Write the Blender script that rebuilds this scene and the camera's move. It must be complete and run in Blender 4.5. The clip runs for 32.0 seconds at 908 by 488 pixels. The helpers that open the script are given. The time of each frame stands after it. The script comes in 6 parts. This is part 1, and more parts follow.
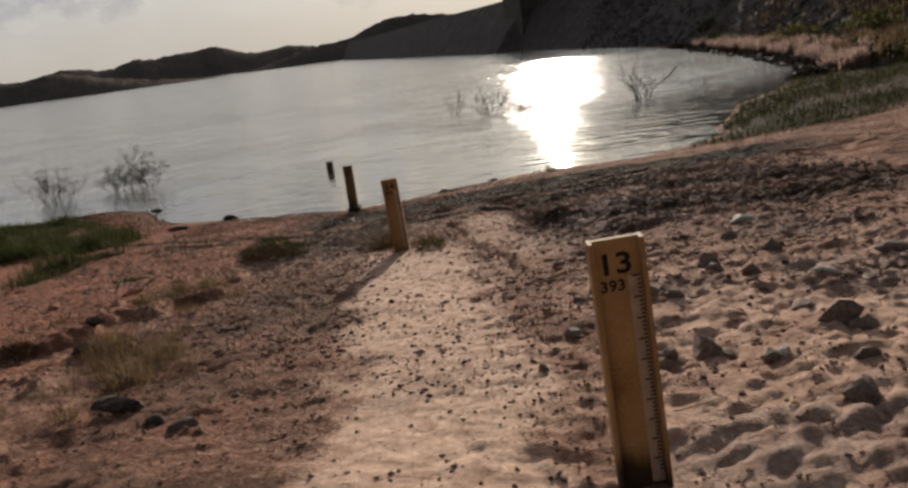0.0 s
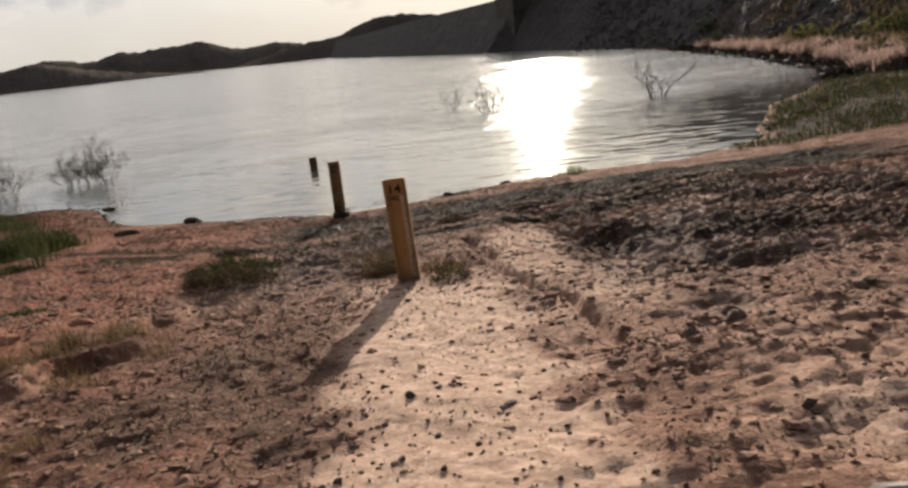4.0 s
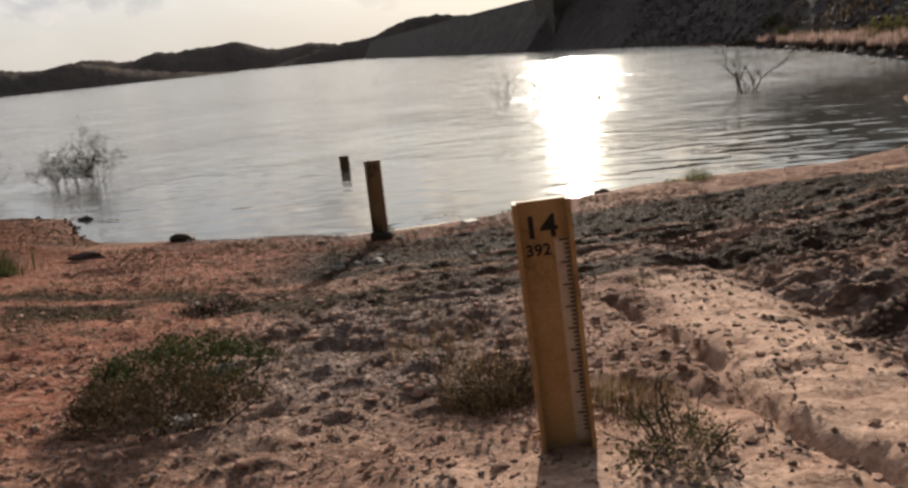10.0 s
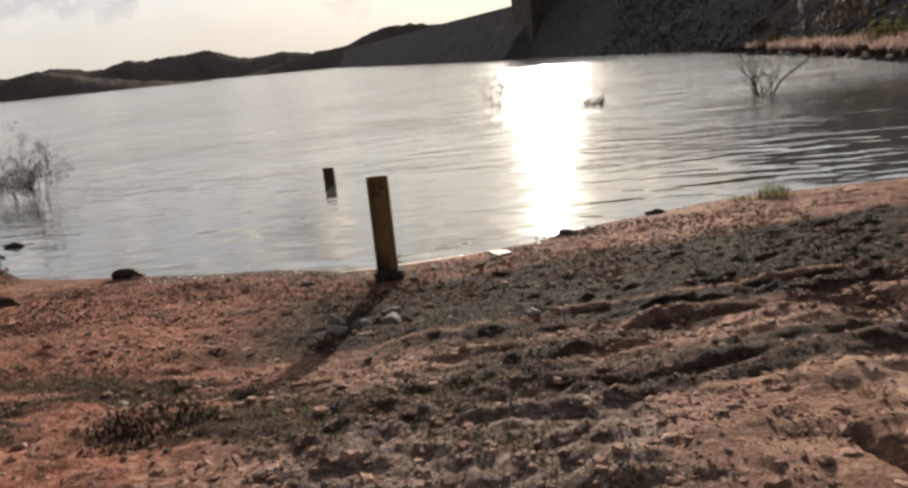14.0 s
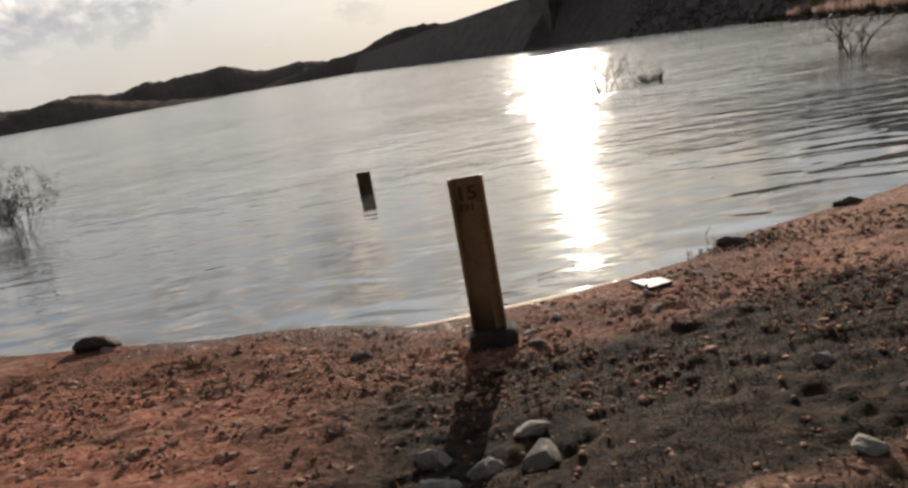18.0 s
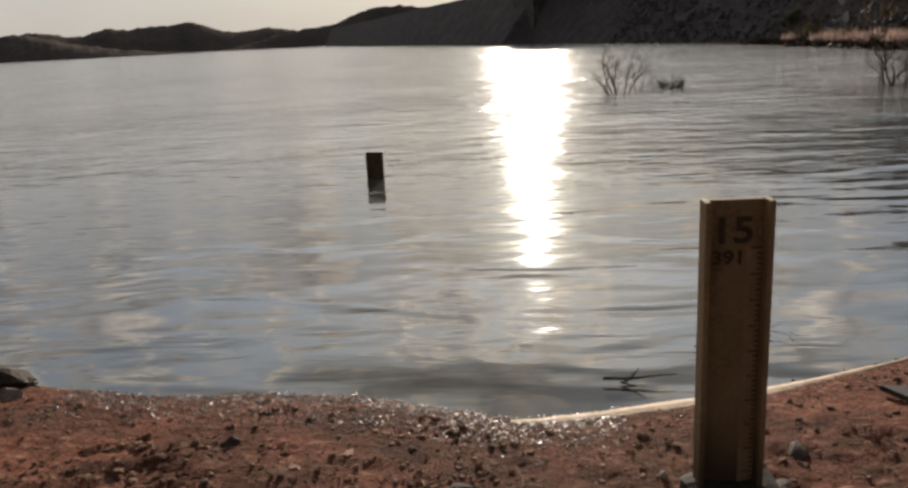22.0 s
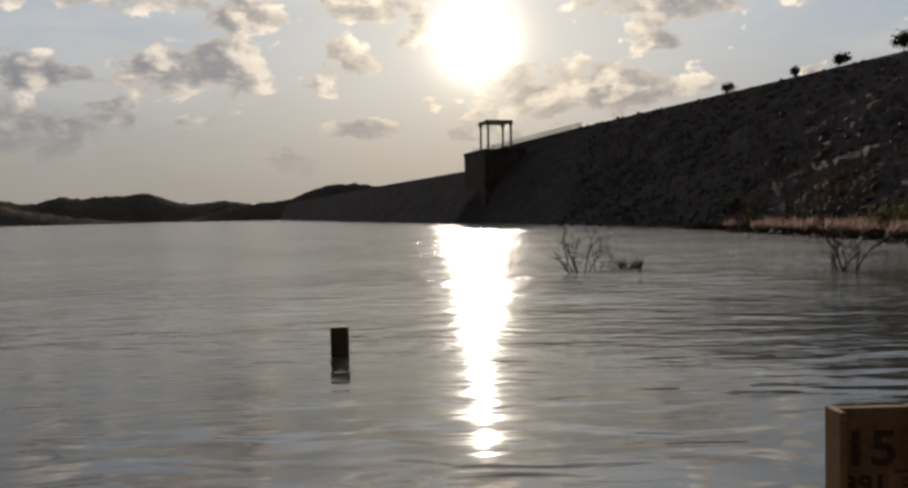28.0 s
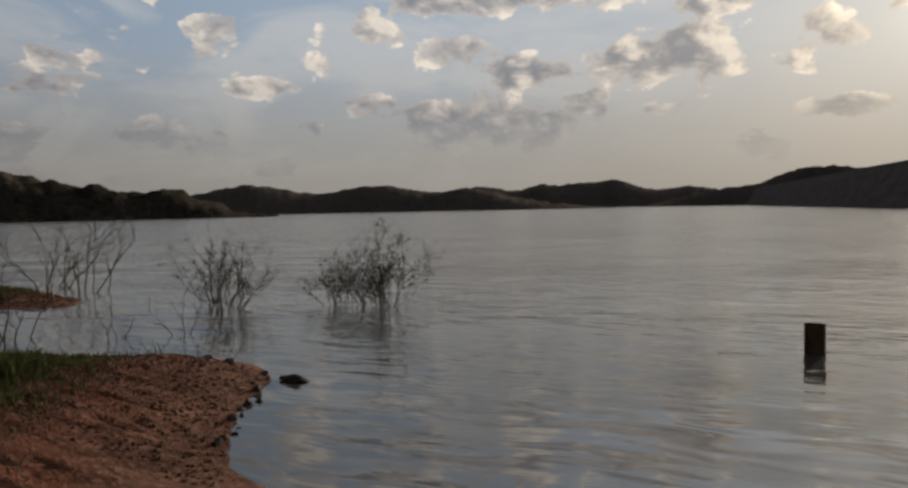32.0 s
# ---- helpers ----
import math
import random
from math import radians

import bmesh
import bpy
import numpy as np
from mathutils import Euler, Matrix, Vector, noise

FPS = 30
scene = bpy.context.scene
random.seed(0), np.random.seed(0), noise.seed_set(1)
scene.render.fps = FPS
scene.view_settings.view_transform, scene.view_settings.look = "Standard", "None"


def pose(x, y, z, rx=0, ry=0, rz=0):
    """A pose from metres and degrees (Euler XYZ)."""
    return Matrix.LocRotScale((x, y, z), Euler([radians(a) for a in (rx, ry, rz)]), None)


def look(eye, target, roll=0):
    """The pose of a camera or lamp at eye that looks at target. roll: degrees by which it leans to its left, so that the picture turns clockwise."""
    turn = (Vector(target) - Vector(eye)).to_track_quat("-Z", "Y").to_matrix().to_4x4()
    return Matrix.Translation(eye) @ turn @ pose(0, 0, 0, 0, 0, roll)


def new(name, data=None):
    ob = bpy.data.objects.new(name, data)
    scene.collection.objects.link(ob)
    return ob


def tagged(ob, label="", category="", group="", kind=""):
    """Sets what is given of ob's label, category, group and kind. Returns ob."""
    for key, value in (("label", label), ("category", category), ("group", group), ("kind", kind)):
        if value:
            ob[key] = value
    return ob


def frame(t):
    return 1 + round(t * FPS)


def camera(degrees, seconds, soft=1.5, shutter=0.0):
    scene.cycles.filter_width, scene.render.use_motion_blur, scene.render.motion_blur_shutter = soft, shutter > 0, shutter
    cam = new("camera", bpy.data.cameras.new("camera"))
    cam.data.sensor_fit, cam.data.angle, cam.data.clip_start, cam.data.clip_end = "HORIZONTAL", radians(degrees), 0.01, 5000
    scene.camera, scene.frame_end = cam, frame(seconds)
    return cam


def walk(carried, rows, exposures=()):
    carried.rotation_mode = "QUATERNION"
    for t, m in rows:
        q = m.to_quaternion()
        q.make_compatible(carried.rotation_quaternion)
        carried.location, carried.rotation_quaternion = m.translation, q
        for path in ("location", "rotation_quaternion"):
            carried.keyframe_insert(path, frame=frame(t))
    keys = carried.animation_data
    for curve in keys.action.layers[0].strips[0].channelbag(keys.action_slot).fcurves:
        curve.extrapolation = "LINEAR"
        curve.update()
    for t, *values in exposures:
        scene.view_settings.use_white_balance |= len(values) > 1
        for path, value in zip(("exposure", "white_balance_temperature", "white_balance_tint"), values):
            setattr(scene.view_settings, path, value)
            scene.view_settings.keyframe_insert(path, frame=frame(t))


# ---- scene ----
cam = camera(58.43, 32.0, soft=2.8)
ROWS = [  # seconds, place, yaw, pitch, roll
    (0.0, 0.000, 0.000, 4.227, 3.99, -14.15, 7.43),
    (0.5, -0.086, 0.463, 4.190, 3.92, -14.44, 6.41),
    (1.0, -0.150, 0.903, 4.081, 2.29, -13.69, 7.03),
    (1.5, -0.270, 1.344, 3.997, 3.96, -13.86, 6.50),
    (2.0, -0.384, 1.771, 3.935, 4.51, -15.22, 5.01),
    (2.5, -0.462, 2.187, 3.873, 6.23, -15.20, 4.15),
    (4.5, -0.954, 4.114, 3.618, 2.64, -13.35, 6.31),
    (5.0, -1.051, 4.597, 3.567, 6.16, -12.19, 7.22),
    (5.5, -1.193, 5.077, 3.471, 6.96, -11.58, 7.72),
    (6.0, -1.295, 5.531, 3.411, 7.13, -11.53, 8.65),
    (6.5, -1.412, 5.883, 3.348, 7.08, -10.37, 8.88),
    (7.0, -1.509, 6.213, 3.304, 7.32, -9.39, 7.22),
    (7.5, -1.580, 6.571, 3.265, 6.90, -9.05, 6.13),
    (8.0, -1.662, 6.951, 3.233, 5.01, -9.42, 5.87),
    (8.5, -1.742, 7.399, 3.178, 5.95, -10.03, 6.60),
    (9.0, -1.877, 7.863, 3.103, 6.31, -11.78, 6.53),
    (9.5, -1.979, 8.334, 3.026, 6.79, -12.36, 5.75),
    (10.0, -2.084, 8.796, 2.964, 5.48, -13.76, 5.73),
    (10.5, -2.182, 9.210, 2.927, 4.74, -16.39, 7.26),
    (11.0, -2.320, 9.619, 2.876, 5.28, -18.24, 10.41),
    (11.5, -2.471, 9.979, 2.826, 4.70, -20.04, 9.39),
    (12.0, -2.619, 10.336, 2.787, 4.12, -20.50, 8.36),
    (12.5, -2.739, 10.679, 2.757, 3.38, -18.53, 7.90),
    (13.0, -2.812, 11.027, 2.724, 3.10, -16.88, 7.17),
    (13.5, -2.942, 11.396, 2.705, 3.82, -14.90, 5.72),
    (14.0, -3.072, 11.787, 2.676, 3.64, -13.30, 5.59),
    (14.5, -3.139, 12.190, 2.637, 4.35, -12.46, 6.49),
    (16.5, -3.682, 14.100, 2.341, 3.21, -15.24, 9.76),
    (17.0, -3.810, 14.516, 2.286, 1.77, -15.52, 10.18),
    (17.5, -4.009, 14.953, 2.257, 0.28, -14.92, 7.95),
    (18.0, -4.158, 15.402, 2.224, 4.60, -13.28, 9.76),
    (18.5, -4.354, 15.819, 2.146, 3.00, -12.69, 8.53),
    (19.0, -4.536, 16.181, 2.123, 6.51, -12.69, 9.98),
    (19.5, -4.757, 16.537, 2.112, 7.99, -13.04, 10.08),
    (20.0, -4.947, 16.897, 2.125, 9.41, -12.67, 9.90),
    (20.5, -5.168, 17.194, 2.126, 10.71, -12.43, 8.90),
    (21.0, -5.253, 17.626, 2.039, 7.90, -13.77, 7.86),
    (21.5, -5.405, 17.886, 2.023, 4.91, -14.63, 5.88),
    (22.0, -5.521, 18.068, 1.994, 2.71, -14.31, 2.78),
    (22.5, -5.677, 18.241, 2.020, -4.62, -15.48, 3.52),
    (23.0, -5.705, 18.446, 1.972, -7.75, -16.43, 3.33),
    (23.5, -5.771, 18.581, 1.965, -10.96, -16.65, 2.71),
    (24.0, -5.860, 18.715, 1.922, -15.35, -17.61, -0.17),
    (24.5, -5.889, 18.706, 1.950, -16.24, -18.69, -0.44),
    (25.0, -5.856, 18.728, 1.932, -12.83, -15.31, 0.06),
    (25.5, -5.854, 18.734, 1.944, -10.15, -10.83, 0.96),
    (27.5, -5.879, 18.753, 1.930, -5.83, -2.77, 1.34),
    (28.0, -5.855, 18.736, 1.946, -0.65, -2.13, 1.18),
    (28.5, -5.857, 18.733, 1.941, 4.93, -1.69, 0.96),
    (29.0, -5.845, 18.743, 1.960, 10.85, -2.04, 0.67),
    (29.5, -5.851, 18.742, 1.958, 14.97, -2.52, 0.61),
    (30.0, -5.864, 18.724, 1.967, 18.17, -2.43, 0.30),
    (30.5, -5.885, 18.729, 1.956, 21.28, -2.35, 0.29),
    (31.0, -5.909, 18.745, 1.961, 24.54, -2.44, 0.53),
    (32.0, -5.904, 18.753, 1.962, 31.29, -2.54, 1.10),
]
EXPOSURES = [(0, 0.42), (0.9, 0.94), (5, 0.82), (7.5, 0.62), (9, 0.66), (10.5, 1.05), (12, 1.28), (13.2, 1.28), (14, 0.99), (18, 0.76), (19.5, 0.84), (20.2, 0.84), (21, 0.55), (22.5, 0.5), (24, 0.5), (25, 0.86), (25.5, 0.82), (27.5, -0.12), (28.2, -0.25), (29, -0.6), (30, -0.53), (31, -0.48), (32, -0.24)]
walk(cam, [(t, pose(x, y, z, 90 + p, r, w)) for t, x, y, z, w, p, r in ROWS], exposures=EXPOSURES)

# ---- light ----
SUN_AZ, SUN_EL = radians(2.4), radians(12.0)      # clockwise from +y, above the horizon
SUN_DIR = Vector((math.sin(SUN_AZ) * math.cos(SUN_EL), math.cos(SUN_AZ) * math.cos(SUN_EL), math.sin(SUN_EL)))
sun = new("sun", bpy.data.lights.new("sun", "SUN"))
sun.data.energy, sun.data.angle, sun.data.color = 5.0, radians(0.6), (1.0, 0.88, 0.74)
sun.matrix_world = look(SUN_DIR * 300, (0, 0, 0))


class Net:
    """Short-hand for building node trees."""

    def __init__(self, tree, keep=False):
        self.t = tree
        if not keep:
            tree.nodes.clear()

    def add(self, kind, **sets):
        n = self.t.nodes.new(kind)
        for k, v in sets.items():
            if k in n.inputs:
                n.inputs[k].default_value = v
            elif k == "operation":
                n.operation = v
            elif k == "blend_type":
                n.blend_type = v
        return n

    def link(self, a, b):
        self.t.links.new(a, b)

    def put(self, v, socket):
        if isinstance(v, bpy.types.NodeSocket):
            self.link(v, socket)
        else:
            socket.default_value = v

    def math(self, op, a, b=0.0, clamp=False):
        n = self.t.nodes.new("ShaderNodeMath")
        n.operation, n.use_clamp = op, clamp
        self.put(a, n.inputs[0]), self.put(b, n.inputs[1])
        return n.outputs[0]

    def vec(self, op, a, b=(0, 0, 0)):
        n = self.t.nodes.new("ShaderNodeVectorMath")
        n.operation = op
        self.put(a, n.inputs[0])
        if n.inputs[1].enabled:
            self.put(b, n.inputs[1])
        return n.outputs["Value"] if op in ("DOT_PRODUCT", "LENGTH", "DISTANCE") else n.outputs[0]

    def scale(self, a, k):
        n = self.t.nodes.new("ShaderNodeVectorMath")
        n.operation = "SCALE"
        self.put(a, n.inputs[0]), self.put(k, n.inputs[3])
        return n.outputs[0]

    def mix(self, f, a, b, mode="MIX"):
        n = self.t.nodes.new("ShaderNodeMix")
        n.data_type, n.blend_type = "RGBA", mode
        self.put(f, n.inputs[0]), self.put(a, n.inputs[6]), self.put(b, n.inputs[7])
        return n.outputs[2]

    def noise(self, v, scale, detail=4.0, rough=0.55, dist=0.0):
        n = self.t.nodes.new("ShaderNodeTexNoise")
        self.put(v, n.inputs["Vector"])
        n.inputs["Scale"].default_value, n.inputs["Detail"].default_value = scale, detail
        n.inputs["Roughness"].default_value, n.inputs["Distortion"].default_value = rough, dist
        return n.outputs["Fac"]

    def step(self, v, lo, hi):
        n = self.t.nodes.new("ShaderNodeMapRange")
        n.interpolation_type = "SMOOTHSTEP"
        self.put(v, n.inputs[0])
        n.inputs[1].default_value, n.inputs[2].default_value = lo, hi
        return n.outputs[0]

    def xyz(self, v):
        n = self.t.nodes.new("ShaderNodeSeparateXYZ")
        self.link(v, n.inputs[0])
        return n.outputs

    def join(self, x, y, z):
        n = self.t.nodes.new("ShaderNodeCombineXYZ")
        self.put(x, n.inputs[0]), self.put(y, n.inputs[1]), self.put(z, n.inputs[2])
        return n.outputs[0]


def c4(r, g, b):
    return (r, g, b, 1.0)


CLOUDS = [(-16.2, 9.9, 5.4, 2.3, 1.0), (-6.7, 11.0, 2.6, 1.7, 0.9), (9.2, 8.6, 7.0, 2.1, 1.25), (15.3, 11.5, 3.0, 0.9, 0.9),
          (-25.9, 9.0, 3.0, 1.3, 1.0), (-30.8, 10.8, 2.6, 1.8, 0.9), (-28.4, 5.9, 6.6, 1.9, 0.95), (-20.0, 15.0, 8.5, 1.7, 1.1),
          (-31.0, 14.4, 6.0, 1.3, 1.1), (-4.9, 14.0, 3.2, 1.0, 0.8), (-13.5, 13.2, 4.2, 1.0, 0.7), (-5.3, 6.0, 3.2, 0.8, 0.7),
          (17.0, 13.8, 8.0, 1.4, 1.0), (-39.7, 10.4, 1.9, 2.3, 0.8), (-43.9, 8.3, 2.4, 0.9, 0.8), (-49.1, 5.1, 5.0, 1.4, 0.75),
          (-55.6, 8.6, 1.6, 0.6, 0.7), (-36.1, 12.3, 2.8, 1.0, 0.7)]


def build_world():
    w = bpy.data.worlds.new("evening_sky")
    scene.world = w
    w.use_nodes = True
    n = Net(w.node_tree)
    sky = n.add("ShaderNodeTexSky")
    sky.sky_type, sky.sun_disc = "NISHITA", False
    sky.sun_elevation, sky.sun_rotation = SUN_EL, SUN_AZ
    sky.air_density, sky.dust_density, sky.ozone_density = 1.0, 2.0, 1.0
    d = n.vec("NORMALIZE", n.add("ShaderNodeTexCoord").outputs["Generated"])
    x, y, z = n.xyz(d)
    up = n.math("MAXIMUM", z, 0.0)
    # angle to the sun, in degrees
    ang = n.math("MULTIPLY", n.math("ARCCOSINE", n.math("MINIMUM", n.vec("DOT_PRODUCT", d, tuple(SUN_DIR)), 0.999999)), 57.2958)
    # clouds outside the view lie on a sheet overhead, seen in perspective
    den = n.math("ADD", up, 0.26)
    sheet = n.join(n.math("DIVIDE", x, den), n.math("DIVIDE", y, den), 0.0)
    big = n.noise(n.vec("ADD", sheet, (3.7, 1.3, 0.0)), 1.3, 3.0)
    body = n.noise(n.vec("ADD", sheet, (8.2, 5.1, 0.4)), 4.6, 6.0, 0.54, 0.10)
    loose = n.math("MULTIPLY", n.math("SUBTRACT", n.math("ADD", n.math("MULTIPLY", body, 0.75), n.math("MULTIPLY", big, 0.45)), 0.58), 8.0)
    # heaped clouds over the lake: bearing and height in degrees, half width, half height, weight
    bearing = n.math("MULTIPLY", n.math("ARCTAN2", x, y), 57.2958)
    rise = n.math("MULTIPLY", n.math("ARCSINE", z), 57.2958)
    spot = n.join(bearing, rise, 0.0)
    small = n.noise(n.vec("ADD", n.vec("MULTIPLY", d, (1.0, 1.0, 1.9)), (1.7, 3.1, 0.6)), 10.0, 3.0, 0.5, 0.3)
    heap = n.math("MINIMUM", n.math("MULTIPLY", n.math("SUBTRACT", small, 0.60), 12.0), 0.45)
    for a, e, w, h, k in CLOUDS:
        off = n.vec("MULTIPLY", n.vec("SUBTRACT", spot, (a, e, 0.0)), (1 / w, 1 / h, 0.0))
        heap = n.math("MAXIMUM", heap, n.math("SUBTRACT", k, n.vec("DOT_PRODUCT", off, off)))
    outside = n.math("MAXIMUM", n.step(rise, 14.5, 18.5), n.step(n.math("ABSOLUTE", n.math("ADD", bearing, 20.0)), 43.0, 54.0))
    heap = n.math("MAXIMUM", heap, n.math("SUBTRACT", loose, n.math("MULTIPLY", n.math("SUBTRACT", 1.0, outside), 3.0)))
    flat = n.vec("MULTIPLY", d, (1.0, 1.0, 1.7))
    puff = n.noise(flat, 15.0, 8.0, 0.60, 0.2)
    toward = n.scale(n.vec("NORMALIZE", n.vec("SUBTRACT", tuple(SUN_DIR), d)), 0.026)
    soft = n.noise(flat, 15.0, 4.0, 0.55, 0.2)
    lee = n.noise(n.vec("MULTIPLY", n.vec("ADD", d, toward), (1.0, 1.0, 1.7)), 15.0, 4.0, 0.55, 0.2)
    dens = n.math("ADD", n.math("MULTIPLY", heap, 0.8), n.math("MULTIPLY", n.math("SUBTRACT", puff, 0.49), 5.6))
    # the edge of each cloud that faces the sun is the bright one
    rim = n.step(n.math("SUBTRACT", soft, lee), -0.12, 0.19)
    cover = n.math("MULTIPLY", n.step(dens, 0.0, 0.42), n.step(heap, -1.5, -0.5))
    thick = n.step(dens, 0.10, 1.0)
    cover = n.math("MULTIPLY", cover, n.math("ADD", 0.30, n.math("MULTIPLY", n.step(rise, 3.0, 7.5), 0.65)))
    veil = n.step(n.noise(n.vec("ADD", n.vec("MULTIPLY", d, (1.0, 1.0, 3.2)), (4.1, 0.7, 2.2)), 4.2, 6.0, 0.6, 0.6), 0.42, 0.66)
    low_cloud = n.step(rise, 8.5, 4.5)
    near_sun = n.math("POWER", 2.71828, n.math("MULTIPLY", ang, -1 / 15.0))
    aure = n.math("POWER", 2.71828, n.math("MULTIPLY", ang, -1 / 0.9))
    base = n.scale(sky.outputs[0], 0.055)
    base = n.mix(0.85, base, n.mix(n.step(up, 0.02, 0.22), c4(0.54, 0.55, 0.55), c4(0.30, 0.43, 0.60)))
    base = n.mix(n.math("MULTIPLY", veil, 0.42), base, c4(0.80, 0.77, 0.72))
    base = n.mix(n.math("MULTIPLY", n.math("POWER", 2.71828, n.math("MULTIPLY", ang, -1 / 24.0)), 0.95), base, c4(0.63, 0.62, 0.59))
    # thin haze low down, warm towards the sun
    haze = n.math("POWER", 2.71828, n.math("MULTIPLY", up, -9.0))
    hazec = n.mix(near_sun, c4(0.46, 0.42, 0.375), c4(0.53, 0.44, 0.34))
    base = n.mix(n.math("MULTIPLY", haze, 0.9), base, hazec)
    lit = n.mix(near_sun, c4(1.02, 0.91, 0.79), c4(1.5, 1.24, 0.90))
    dark = n.mix(near_sun, c4(0.25, 0.262, 0.30), c4(0.33, 0.30, 0.275))
    shine = n.math("MULTIPLY", n.math("ADD", n.math("MULTIPLY", n.math("SUBTRACT", 1.0, thick), 0.34), n.math("MULTIPLY", n.math("MULTIPLY", rim, rim), 0.72)), n.math("SUBTRACT", 1.0, n.math("MULTIPLY", low_cloud, 0.55)), True)
    cloud = n.mix(shine, dark, lit)
    col = n.mix(cover, base, cloud)
    # the sky is darker away from the sun
    side = n.step(n.vec("DOT_PRODUCT", d, tuple(SUN_DIR)), -0.35, 0.85)
    dim = n.math("MULTIPLY", n.math("ADD", 0.22, n.math("MULTIPLY", side, 0.78)), n.math("SUBTRACT", 1.0, n.math("MULTIPLY", n.step(up, 0.50, 0.85), 0.62)))
    col = n.scale(col, n.math("MULTIPLY", dim, n.math("ADD", n.math("ADD", 0.74, n.math("MULTIPLY", n.step(up, 0.03, 0.22), 0.30)), n.math("MULTIPLY", n.math("MULTIPLY", n.math("MULTIPLY", n.step(up, 0.24, 0.34), n.step(up, 0.47, 0.34)), n.math("POWER", 2.71828, n.math("MULTIPLY", ang, -1 / 26.0))), 2.4))))
    glow = n.scale(n.join(1.0, 0.90, 0.72), n.math("MULTIPLY", aure, 14.0))
    glow2 = n.scale(n.join(1.0, 0.86, 0.64), n.math("MULTIPLY", n.math("POWER", 2.71828, n.math("MULTIPLY", ang, -1 / 11.0)), 0.34))
    col = n.vec("ADD", n.vec("ADD", col, glow), glow2)
    bg = n.add("ShaderNodeBackground", Strength=1.0)
    n.link(col, bg.inputs[0])
    out = n.add("ShaderNodeOutputWorld")
    n.link(bg.outputs[0], out.inputs[0])


build_world()


# ---- materials ----
def material(name, colors, scale=4.0, rough=0.85, bump=0.3, fine=40.0, metal=0.0, dist=0.02, ramp=(0.35, 0.5, 0.65), spec=0.15):
    """A surface of three colours mixed by coarse and fine grain, with relief."""
    m = bpy.data.materials.new(name)
    m.use_nodes = True
    n = Net(m.node_tree)
    v = n.add("ShaderNodeTexCoord").outputs["Object"]
    info = n.add("ShaderNodeObjectInfo").outputs["Random"]
    v = n.vec("ADD", v, n.join(n.math("MULTIPLY", info, 17.0), n.math("MULTIPLY", info, 9.0), 0.0))
    a, b = n.noise(v, scale, 5.0, 0.6), n.noise(v, fine, 3.0, 0.6)
    f = n.math("ADD", n.math("MULTIPLY", a, 0.65), n.math("MULTIPLY", b, 0.35))
    col = n.mix(n.step(f, ramp[0], ramp[1]), c4(*colors[0]), c4(*colors[1]))
    col = n.mix(n.step(f, ramp[1], ramp[2]), col, c4(*colors[2]))
    hsv = n.add("ShaderNodeHueSaturation")
    n.put(n.math("ADD", 0.82, n.math("MULTIPLY", info, 0.36)), hsv.inputs["Value"])
    n.link(col, hsv.inputs["Color"])
    p = n.add("ShaderNodeBsdfPrincipled", Metallic=metal)
    p.inputs["Specular IOR Level"].default_value = spec
    n.link(hsv.outputs[0], p.inputs["Base Color"])
    n.put(n.math("ADD", rough - 0.08, n.math("MULTIPLY", b, 0.16)), p.inputs["Roughness"])
    bp = n.add("ShaderNodeBump", Strength=bump, Distance=dist)
    n.link(f, bp.inputs["Height"])
    n.link(bp.outputs[0], p.inputs["Normal"])
    o = n.add("ShaderNodeOutputMaterial")
    n.link(p.outputs[0], o.inputs[0])
    return m


def stained_wood(name, tones, lo, hi, damp):
    """Old post wood, soaked dark below a ragged line."""
    m = material(name, tones, 3.0, 0.75, 0.25, 60.0)
    tree = m.node_tree
    p = next(k for k in tree.nodes if k.type == "BSDF_PRINCIPLED")
    src = p.inputs["Base Color"].links[0].from_socket
    n = Net(tree, keep=True)
    v = n.add("ShaderNodeTexCoord").outputs["Object"]
    z = n.math("ADD", n.xyz(v)[2], n.math("MULTIPLY", n.noise(n.vec("MULTIPLY", v, (9.0, 9.0, 1.5)), 1.0, 4.0), 0.30))
    col = n.mix(n.step(z, lo, hi), c4(*damp), src)
    n.link(col, p.inputs["Base Color"])
    return m


